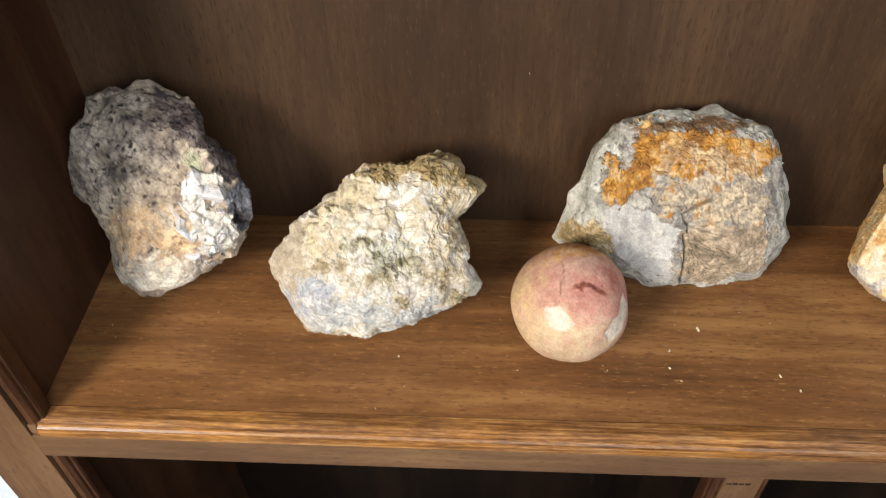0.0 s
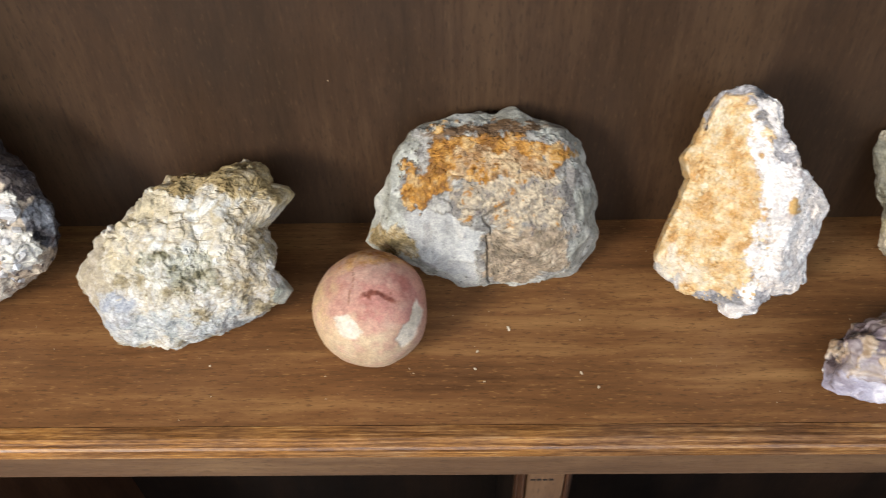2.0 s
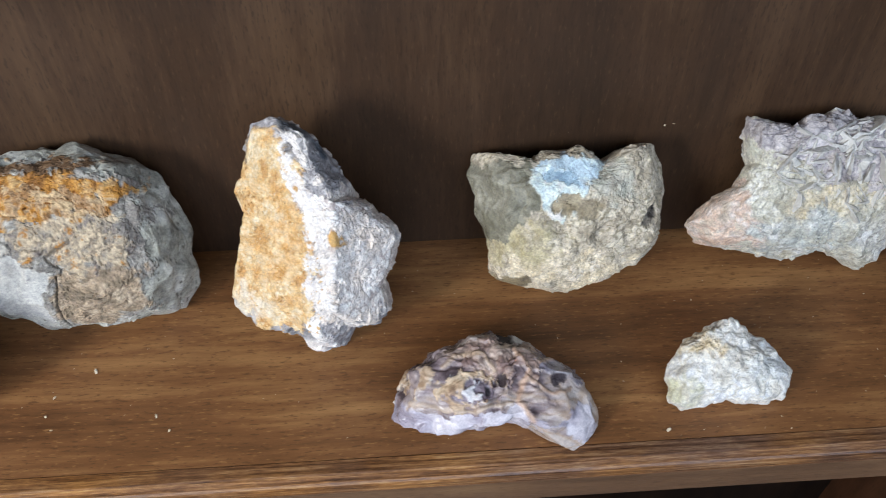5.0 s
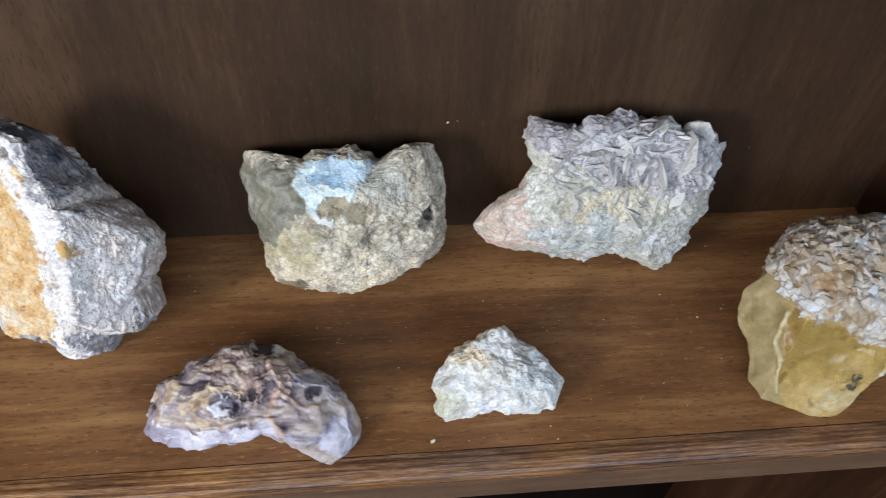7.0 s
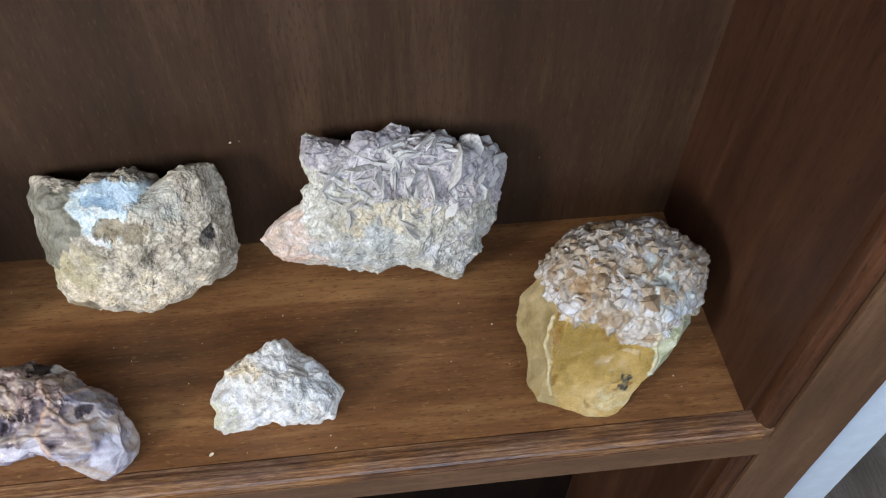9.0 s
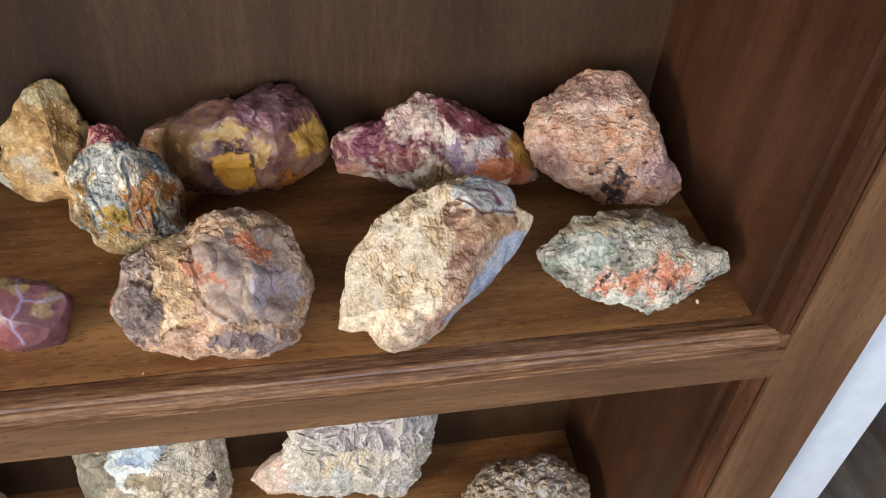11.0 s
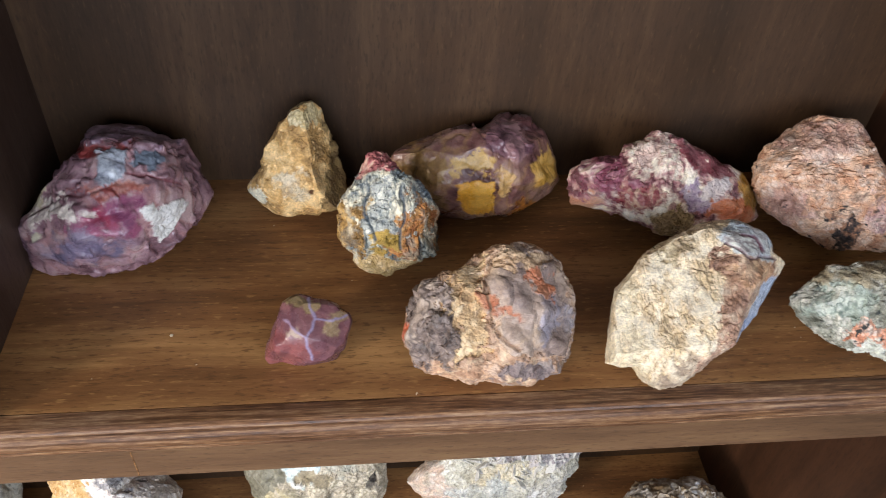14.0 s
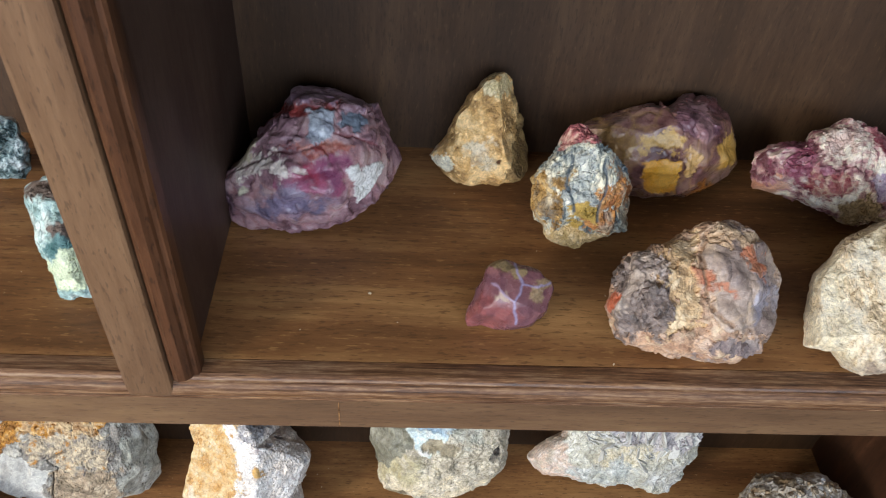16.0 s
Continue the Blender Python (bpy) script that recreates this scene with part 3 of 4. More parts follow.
low_4 = stone("sandstone_rock", "grey rock with a rusty orange weathered face behind the clay ball", (0.408, 0.149, 0.062), 63, 
    [80, 77, 76, 76, 75, 71, 67, 67, 63, 61, 60, 61, 62, 64, 64, 64, 63, 65, 71, 77, 84, 78, 71, 66, 64, 63, 64, 63, 63, 66, 71, 78, 87, 87, 86, 82], 0.036, 0.03, [
    zone(None, "89877c a8a79b bdbbb1", 10, 0.6, dots=("605c53", 2.5, 0.15)),
    zone([(-34, 46), (30, 50), (62, 36), (68, 8), (66, -50), (28, -58), (4, -56), (-10, -36), (-44, -4), (-48, 6)], "7a746d 99958d b5b1a7", 7, 1.4, "5c574c", lift=1.8, rag=6.2),
    zone([(-46, 2), (-14, -6), (8, -22), (2, -54), (-30, -46), (-44, -18)], "95918b adaba5 bdbbb5", 14, 0.6, lift=0.5, rag=4.85, drawn=(1, 0.5, 1)),
    zone([(9, -18), (57, -12), (68, -44), (28, -58), (6, -55)], "7c6f5c a5927a bdad95", 4, 1.3, "5c513f", lift=1.5, rag=7.55),
    zone((-54, -30, 20, 13), "7c6b48 a18b60 b5a585", 3.5, 1.4, "4c4230", lift=0.6, rag=7.55),
    zone([(-13, 8), (35, 22), (66, 10), (56, -16), (24, -22), (8, -8), (-6, -14)], "817871 a19785 b9a88d c5b599", 5, 2.0, "5b5148", lift=2.2, rag=8.9, dots=("a87838", 6, 0.4)),
    zone([(-46, 0), (-42, 26), (-29, 42), (-4, 46), (28, 46), (58, 37), (62, 28), (40, 24), (10, 20), (-12, 10), (-34, -2)], "855c2c a5742c b98941 bd9d69", 4, 1.6, "7a5530", lift=3.0, rag=8.9),
    zone((20, 26, 34, 6), "8d6b44 b19571 c5ad85", 4, 1.6, "5c4428", lift=2.8, rag=11.6),
    zone((8, 48, 44, 3.5), "5c4630 745b41", 4, 1.0, lift=1.0, rag=6.2),
    zone((63, 8, 5, 14), "7a746c 8e8880", 4, 1.0, lift=1.0, rag=6.2)],
    GRAINY, 6, 0.0, lumps=2.5, lump_size=30, chips=3, cuts=[(-0.05, 0.1, 1, 0.027), (0.75, 0.1, 0.65, 0.062), (-0.8, 0.1, 0.6, 0.062), (0, 0.85, 0.5, 0.055)], dents=[(0.01, -0.02, 0.03, 0.022)], slant=(-0.25, 0.26), lines=[([(9, -24), (11, -42), (10, -60)], 0.8, -2.0, "3d342a"), ([(24, 0), (9, -10), (12, -22)], 1.0, -1.2, "5c5348")])
low_5 = stone("citrine_druse_rock", "honey yellow and white crystal druse on blue-grey rock", (0.578, 0.122, 0.078), 70, 
    [52, 49, 44, 41, 39, 38, 46, 52, 63, 75, 80, 79, 69, 60, 56, 45, 42, 41, 43, 47, 53, 61, 67, 67, 68, 69, 71, 79, 80, 70, 73, 70, 58, 53, 52, 51], 0.046, 0.05, [
    zone(None, "858282 a4a0a0 bfbbbb", 7, 2.2, "676363"),
    zone([(8, 40), (30, 30), (60, 8), (66, -20), (44, -60), (12, -60), (16, 14)], "d8ccc0 e6ded6 f0ece6", 6, 1.4, "99857e", lift=1.0, rag=10.25, soft=1.6, matt=0.5),
    zone([(-28, 74), (-9, 78), (2, 38), (7, -5), (4, -56), (-30, -60), (-58, -32), (-46, 3), (-46, 42)], "bf955c ceac76 d6bb8d dbcaa8", 4, 0.9, "bf9c63", lift=1.5, rag=7.55, soft=1.6, matt=0.35),
    zone((-14, -2, 16, 34), "c29554 cea872 d6bb91", 4, 0.9, lift=1.5, rag=19.7, soft=14, matt=0.35),
    zone((-36, -46, 18, 10), "d6c6a8 ddd2bf", 4, 0.9, lift=1.5, rag=11.6, soft=8, matt=0.35),
    zone([(-8, 70), (-3, 72), (10, 36), (22, 16), (16, -40), (6, -80), (-4, -76), (6, -40), (9, -5), (2, 38)], "d4ccc4 e6e0da f2efea", 6, 1.4, "c2b3a8", lift=2.0, rag=8.9, soft=1.6, matt=0.4),
    zone((22, 2, 4, 5), "af823d c6a063", 3, 0.8, lift=1.5, rag=4.85),
    zone((0, 76, 12, 5), "48484a 6f6f70", 4, 1.2, rag=6.2),
    zone([(-14, 84), (12, 84), (36, 40), (70, 26), (70, -16), (57, -14), (54, 14), (25, 37), (4, 70), (-6, 78)], "484c54 6b7078 8d939a", 6, 1.8, "393b41", rag=5)],
    DENSE, 7, 0.0, lumps=2, lump_size=40, facets=1.2, chips=0, cuts=[(-0.42, 0.08, 0.9, 0.024), (0.62, 0, 0.78, 0.036)], slant=(-0.16, 0.43))
low_6 = stone("agate_rock", "beige pitted rock with a blue-grey agate window", (0.746, 0.152, 0.053), 60, 
    [66, 67, 70, 73, 76, 68, 53, 50, 50, 49, 49, 51, 54, 66, 78, 75, 67, 63, 59, 56, 57, 60, 61, 58, 54, 52, 51, 51, 51, 50, 51, 53, 56, 62, 68, 67], 0.034, 0.03, [
    zone(None, "938975 b1a692 c8bca7 d3c9b4", 6, 1.5, "786f54", dots=("847a60", 3, 0.08)),
    zone((0, -38, 52, 16), "c8b89a e0d2b6 ede0ca", 5, 1.2, "998867", rag=14.3, soft=6),
    zone((-34, -14, 26, 13), "a59974 beb290 cec29f", 7, 0.9, "958a65", rag=12.95, soft=5),
    zone([(-66, 42), (-28, 44), (-24, 8), (-46, -14), (-66, -4)], "757160 8f8b7a a6a190", 16, 1.4, matt=0.3, rag=6.2),
    zone((-42, -48, 14, 10), "716552 998a6b", 5, 0.8, rag=6.2),
    zone([(-30, 32), (-6, 44), (20, 38), (8, 18), (-8, -4), (-22, 6)], "b6c7d1 dee7de ece7de", 12, 0.8, matt=0.18, rag=4, lift=0.6),
    zone([(-22, 30), (0, 34), (4, 24), (-14, 20)], "90a6b6 adc0cc", 10, 0.6, matt=0.18, rag=6.2, lift=0.4),
    zone((2, 6, 15, 8), "81755d a59980", 6, 1.0, lift=-1.5, rag=7.55),
    zone((52, 0, 7, 8), "2f2a27 5f574e 908a7c", 4, 1.5, lift=-2.5, rag=3.5, matt=0.4),
    zone((24, 22, 20, 12), "999889 bab6a7 cecaba", 5, 1.2, "817e70", rag=11.6, soft=5)],
    GRAINY, 8, 0.0, lumps=3, lump_size=35, chips=4, cuts=[(-0.9, 0.0, 0.45, 0.056)], dents=[(0.045, -0.006, 0.028, 0.016), (0.022, -0.002, 0.03, 0.013), (-0.005, 0.004, 0.03, 0.016)], slant=(0.04, 0.35))
low_7 = stone("chalcedony_rock", "purple-grey chalcedony rock with cream swirls and chipped edges", (0.687, 0.039, 0.02), 25, 
    [58, 54, 50, 42, 41, 40, 39, 38, 38, 38, 38, 38, 39, 42, 45, 50, 55, 57, 61, 64, 56, 48, 40, 31, 26, 23, 21, 20, 19, 19, 25, 35, 59, 65, 69, 66], 0.019, 0.016, [
    zone(None, "574a4c 847577 9e918e bcb0a8", 13, 2.6, "a9937e", matt=0.3, drawn=(0.7, 1.2, 1)),
    zone([(-62, -10), (-30, -14), (0, -10), (30, -20), (60, -10), (66, -44), (30, -22), (-20, -30), (-60, -34)], "938b96 b0a9b4 c7c1c7", 12, 1.4, matt=0.28, rag=7.55),
    zone((40, 14, 18, 14), "575159 807983 9a9497", 12, 2.0, matt=0.22, rag=8.9),
    zone((0, 22, 24, 12), "7c6660 9e877a b8a596", 9, 2.2, "574844", matt=0.35, rag=11.6),
    zone((-20, 2, 15, 11), "967c64 bca283 cfbca1", 6, 1.2, lift=1.5, matt=0.4, rag=12.95),
    zone((-20, 2, 10, 7), "6d5e65 8b8189", 6, 0.8, lift=-0.5, matt=0.3, rag=11.6),
    zone((-18, 2, 6, 4.5), "cfc9c7 d0d0d4", 4, 0.8, lift=1.2, matt=0.35, rag=8.9),
    zone((-44, 10, 10, 10), "9e8468 bca58a cfc3b4", 5, 1.0, lift=1.2, matt=0.4, rag=11.6),
    zone((8, 33, 7, 4), "2a2326 40393d", 5, 1.0, lift=-1.5, rag=4.85),
    zone((-10, 0, 2.2, 3), "272024", 3, 0.5, lift=-1.5, rag=2.15),
    zone((-1, 6, 2.4, 3.4), "362a2c", 3, 0.5, lift=-1.0, rag=2.15),
    zone((38, 4, 5, 4), "2d252b 484044", 4, 1.0, lift=-1.0, rag=3.5),
    zone((22, 32, 9, 4), "bcb2ac d0cfcb", 5, 1.0, lift=0.8, rag=4.85)],
    SMOOTH, 9, 0.0, lumps=3, lump_size=42, facets=4, facet_size=60, crisp=False, chips=5, chip_depth=0.2, full=2.2, dents=[(-0.002, 0.006, 0.016, 0.01), (0.012, -0.004, 0.017, 0.009)], slant=(0.17, -0.07), lines=[([(11, 24), (17, 10), (8, -7), (18, -20)], 1.6, 1.08, "b89a83"), ([(-34, 16), (-26, 22), (-10, 22), (-4, 12)], 1.4, 0.9, "ad967e"), ([(24, 16), (36, 18), (44, 28)], 1.3, 0.9, "bca596"), ([(16, 6), (30, -4), (44, -2)], 1.3, 0.84, "ad937e"), ([(-54, -4), (-36, -8), (-16, -12), (4, -8)], 1.2, 0.72, "bca996")])
low_8 = stone("white_quartz_rock", "small chalky white rock with a faint tan crust", (0.838, 0.051, 0.02), 31, 
    [37, 33, 30, 28, 25, 24, 25, 28, 29, 27, 27, 26, 26, 28, 29, 31, 34, 36, 39, 42, 43, 46, 43, 36, 31, 27, 25, 25, 26, 28, 31, 36, 41, 41, 41, 41], 0.02, 0.018, [
    zone(None, "c7c1b5 dedbd3 e0e0e0", 9, 1.3, "cec7b6", matt=0.75),
    zone((-18, 12, 16, 10), "c7b694 dbceb6 e0dece", 5, 1.0, "a4946d", rag=8.9, soft=3),
    zone((-34, -16, 9, 9), "bfbb9f cecbb5", 4, 0.8, "b1ab8d", rag=6.2, soft=3),
    zone((24, -6, 14, 10), "bfbfb6 d7d7d3 e0e0e0", 4, 1.2, "bbbbb1", rag=7.55, soft=3)],
    DENSE, 10, 0.0, level=6, lumps=4, lump_size=60, chips=4, full=2.3, facets=2.0, slant=(-0.14, 0.02))
low_9 = stone("bladed_barite_rock", "pale lavender-grey rock covered in thin crystal blades", (0.916, 0.155, 0.062), 65, 
    [77, 82, 87, 87, 74, 68, 63, 59, 59, 57, 56, 56, 64, 74, 69, 57, 55, 61, 74, 85, 82, 73, 61, 54, 50, 48, 47, 44, 42, 46, 58, 75, 72, 74, 73, 77], 0.034, 0.03, [
    zone(None, "a7a18f c3bdac d6d2c4", 6, 1.6, "827d68"),
    zone([(-86, -18), (-76, 8), (-52, 16), (-42, 0), (-30, -34), (-69, -36)], "bea48f d1b8a4 dac7b8 ded2c9", 7, 1.3, "b3987f", rag=8.9, soft=3),
    zone([(-52, 40), (-34, 30), (-26, 6), (-30, -20), (-44, 0), (-54, 20)], "bbb8a6 d6d2c3 e2ded3", 6, 1.4, "969077", rag=7.55, soft=3),
    zone((17, -4, 36, 12), "beb195 cfc3aa dad1bc", 6, 1.4, "938559", rag=11.6, soft=4),
    zone((-8, -28, 34, 14), "a4a399 bebfb8 d5d3ce", 7, 1.8, "6b6e68", rag=11.6, soft=4),
    zone((54, -30, 22, 18), "a7a495 c3bfb5 d6d4cf", 7, 2.0, "7f796c", rag=8.9, soft=4),
    zone([(-60, 58), (14, 64), (80, 52), (88, 30), (72, -6), (30, 2), (-8, 14), (-50, 38)], "9f9897 b9b1ae ccc5c4", 9, 3.0, "6b666c", rag=8.9, lift=0.5)],
    GRAINY, 11, 0.0, lumps=3, lump_size=45, chips=3, slant=(-0.31, 0.43))
low_10 = stone("calcite_rock", "honey calcite block with a crust of pale blocky crystals", (1.057, 0.064, 0.038), 31, 
    [57, 64, 68, 74, 74, 72, 72, 66, 63, 62, 61, 60, 58, 56, 55, 58, 62, 63, 63, 61, 64, 70, 71, 67, 65, 64, 63, 57, 49, 44, 42, 41, 42, 44, 47, 52], 0.04, 0.028, [
    zone(None, "9e854d ad945c bda46e", 22, 0.8, matt=0.35),
    zone([(-70, 40), (-30, 40), (-34, 0), (-44, -60), (-70, -40)], "877549 9a8759 a9966a", 20, 0.8, matt=0.4, rag=4.85),
    zone([(-36, 6), (-10, -2), (30, -8), (20, -60), (-40, -60), (-46, -30)], "967b3e a98d4d b99c60", 24, 0.6, matt=0.3, rag=4.85, dots=("876832", 8, 0.3)),
    zone([(28, -4), (60, 6), (60, -10), (30, -60), (16, -60), (24, -30)], "a2a27b b9b996 c8c8b1", 12, 1.0, matt=0.4, rag=6.2),
    zone((10, -50, 30, 8), "bda977 c8bb92", 8, 0.8, matt=0.35, rag=8.9, soft=4),
    zone([(-38, 50), (-20, 62), (9, 70), (50, 60), (70, 34), (56, 4), (34, -10), (9, -12), (-17, 2), (-38, 12)], "967f60 b5a892 ccc4b9 d8d6d4", 7, 3.0, "756041", lift=4.0, rag=7.55, matt=0.5),
    zone((-16, 26, 14, 14), "8e7049 ad8e64 c1ad8e", 5, 2.0, "68512e", lift=4.0, rag=11.6, soft=4),
    zone((36, 22, 20, 16), "b1b5a9 c4c8c1 d4d8d8", 8, 3.0, "878770", lift=4.5, rag=8.9, soft=3, matt=0.4),
    zone((1, -39, 4, 6), "2c2821 594f36 a28b59", 2, 0.6, rag=4.85)],
    SMOOTH, 12, 0.0, lumps=2.2, lump_size=28, chips=2, facets=2, crisp=False, cuts=[(-0.1, -0.55, 0.8, 0.028), (-0.85, -0.05, 0.5, 0.046), (0.8, -0.35, 0.5, 0.045)], slant=(-0.31, -0.05), lines=[([(-37, 8), (-44, -10), (-46, -42)], 1.0, 1.2, "c5b587"), ([(28, -8), (24, -28), (16, -58)], 0.9, 0.8, "c8bd96")])
up_1 = stone("jasper_rock", "large purple and red jasper rock with white flecks", (0.651, 0.135, 0.406), 34, 
    [54, 52, 52, 52, 52, 49, 46, 46, 47, 46, 45, 39, 35, 33, 32, 32, 33, 36, 40, 47, 58, 59, 60, 58, 54, 50, 47, 45, 44, 45, 45, 45, 47, 48, 50, 52], 0.034, 0.028, [
    zone(None, "64484e 84646a 9c7c80 b49896", 13, 3.0, "a17575", matt=0.3),
    zone([(-30, 46), (26, 52), (40, 34), (22, 28), (-20, 30)], "78606e 987e8e b298a0", 12, 1.6, "644146", matt=0.35, rag=7.55),
    zone([(-30, 26), (-3, 33), (20, 31), (-4, 25), (-26, 22)], "532323 7a302e 8f4a46", 8, 1.4, lift=-0.8, matt=0.35, rag=4.85),
    zone([(-34, 20), (-6, 22), (-6, 4), (-34, 4)], "7a5b64 96757b ae8f92", 11, 2.6, matt=0.3, rag=7.55),
    zone([(-6, 24), (12, 25), (15, 14), (-1, 5), (-6, 12)], "8c8e98 acb0b8 ccced2", 5, 1.2, "7a7e87", lift=0.6, matt=0.3, rag=4.175),
    zone((23, 22, 9, 6), "535964 757e8a", 6, 1.2, matt=0.3, rag=4.85),
    zone([(-16, 2), (10, 6), (26, 8), (26, 2), (2, 0)], "87413d a56457 b7877d", 5, 1.4, matt=0.4, rag=6.2),
    zone([(-16, -8), (12, 1), (25, -3), (22, -16), (4, -25), (-20, -20)], "7e4661 985770 a97187", 22, 0.8, matt=0.22, rag=6.2, soft=3),
    zone((-1, -14, 8, 5), "8b2b40 9c4157", 10, 0.5, matt=0.22, rag=7.55, soft=5),
    zone((-10, -28, 22, 8), "645b70 7e7187 988b9b", 12, 0.8, matt=0.28, rag=8.9, soft=4),
    zone([(24, -8), (30, -4), (40, -6), (37, -14), (28, -25), (25, -18)], "d0ccc4 e4e0da", 4, 0.8, lift=0.8, matt=0.7, rag=5.525),
    zone((-26, -6, 14, 5), "b7a59b ded2c5", 4, 1.0, matt=0.5, rag=11.6),
    zone((-37, -18, 5, 4), "c4bca4 d4ceba", 3, 0.8, matt=0.6, rag=6.2),
    zone((-50, -20, 8, 18), "413038 644c57", 7, 1.0, matt=0.35, rag=7.55, soft=3),
    zone((-38, 4, 6, 12), "a19275 bfb294", 5, 0.9, matt=0.5, rag=8.9)],
    SMOOTH, 13, UPPER, lumps=1.5, lump_size=32, crisp=False, chips=9, chip_depth=0.18, facets=4.0, slant=(0.12, -0.31), lines=[([(-40, -10), (-20, 0), (4, 6)], 0.7, -0.7, "533033"), ([(12, 14), (26, 12), (40, 6)], 0.7, -0.9, "754146")])
up_2 = stone("jasper_rock", "tan pointed rock with a blue-grey patch", (0.754, 0.163, 0.411), 64, 
    [28, 27, 27, 27, 29, 31, 35, 36, 35, 32, 27, 24, 21, 19, 18, 18, 18, 18, 20, 22, 27, 35, 35, 35, 36, 37, 36, 35, 35, 37, 38, 40, 39, 36, 33, 30], 0.024, 0.022, [
    zone(None, "9b794a ba9258 cca56a debc84", 6, 0.9, dots=("f4d193", 3, 0.3)),
    zone((9, 30, 10, 9), "9b8a60 c7b488 d9c9a2", 5, 1.0, "877142", rag=6.2),
    zone((-3, -14, 11, 8), "b5a384 d0c0a2 e2d1b1", 5, 0.7, rag=7.55, soft=3),
    zone((-25, -20, 6, 7), "ccc4ac f4eace", 5, 0.8, matt=0.4, rag=4.85),
    zone([(18, 30), (40, 0), (40, -36), (20, -34), (18, 0)], "6e5837 896f46 a48957", 5, 0.8, rag=6.2),
    zone((8, -20, 1.6, 1.6), "54361d", 2, 0.3, lift=-0.5, rag=2.15)],
    DENSE, 14, UPPER, lumps=1.8, lump_size=45, chips=3, cuts=[(-0.05, 0.15, 1, 0.018), (0.75, 0.2, 0.55, 0.02)], slant=(0.03, 0.19))
up_3 = stone("ore_rock", "blue-white and rusty orange crystalline rock with a purple tip", (0.808, 0.107, 0.413), 66, 
    [29, 28, 26, 26, 26, 26, 26, 27, 30, 35, 37, 35, 32, 28, 26, 26, 27, 29, 28, 28, 29, 30, 31, 32, 35, 35, 36, 36, 34, 34, 34, 35, 37, 33, 31, 29], 0.024, 0.022, [
    zone(None, "4b5255 838782 b6b3a1 dad0b6", 5, 1.6, "3b4344", drawn=(1.3, 0.6, 1), matt=0.4),
    zone((-22, -8, 13, 18), "7b5d31 a27e42 ba9c69", 4, 1.4, "5c482a", rag=11.6, soft=2),
    zone((16, -8, 13, 18), "835027 a66f38 ba8d55", 4, 1.5, "603d1d", rag=11.6, soft=2),
    zone([(-10, 22), (4, 24), (8, 4), (4, -22), (-8, -16), (-8, 4)], "838785 abaca3 d2cebf", 5, 1.8, "5c6770", matt=0.35, rag=7.55),
    zone((22, 18, 8, 10), "4f5a62 83898d b6b7ac", 4, 1.3, "39434b", rag=7.55),
    zone((-6, 31, 12, 8), "733d3f 9f5c5b b6857a", 5, 1.4, "c7ac97", rag=6.2),
    zone((-4, -31, 18, 8), "a68d5b caaf7e dac69e", 4, 1.2, "735f34", rag=7.55),
    zone((2, -16, 8, 6), "8a7231 a68942", 4, 1.2, rag=7.55)],
    DENSE, 15, UPPER, lumps=2.5, lump_size=60, chips=3, slant=(-0.09, 0.31), lines=[([(-9, 16), (-12, 0), (-6, -14)], 1.0, -0.8, "3b4751"), ([(8, 16), (10, 0), (6, -18)], 0.9, -0.8, "485057")])
up_4 = stone("jasper_rock", "brown and purple jasper rock with mustard yellow patches", (0.865, 0.159, 0.406), 55, 
    [52, 51, 49, 47, 45, 41, 37, 30, 25, 24, 24, 25, 27, 30, 33, 38, 46, 52, 55, 56, 55, 54, 47, 42, 38, 35, 34, 33, 33, 35, 38, 40, 43, 48, 52, 56], 0.026, 0.022, [
    zone(None, "4c3030 664440 7a5650 8a6a5c", 15, 2.4, "8f6d4b", matt=0.32),
    zone((-34, -2, 16, 16), "664b25 87673c 9b7b4b", 9, 1.2, matt=0.4, rag=11.6, soft=4),
    zone((20, 14, 17, 11), "563a43 76545a 8f6d6d", 10, 1.6, matt=0.3, rag=7.55),
    zone([(-10, -8), (10, -6), (10, -28), (-1, -29), (-12, -20)], "b47c20 c88e2c d09c40", 14, 0.8, matt=0.35, rag=4.175),
    zone((16, -8, 7, 9), "a4804a bc965c c8aa78", 7, 1.0, "6e512d", matt=0.4, rag=6.2),
    zone([(31, 4), (46, 14), (58, -6), (46, -12), (34, -12)], "a88034 c0944a c8a464", 8, 1.0, matt=0.4, rag=4.85),
    zone((34, -27, 16, 5), "87511b ab6d2a", 6, 0.8, matt=0.35, rag=6.2),
    zone((-2, 6, 14, 5), "9f7b3c b89557", 6, 0.8, matt=0.4, rag=10.25)],
    SMOOTH, 16, UPPER, lumps=2.5, lump_size=35, facets=2, chips=8, chip_depth=0.2, crisp=False, slant=(-0.1, 0.03))
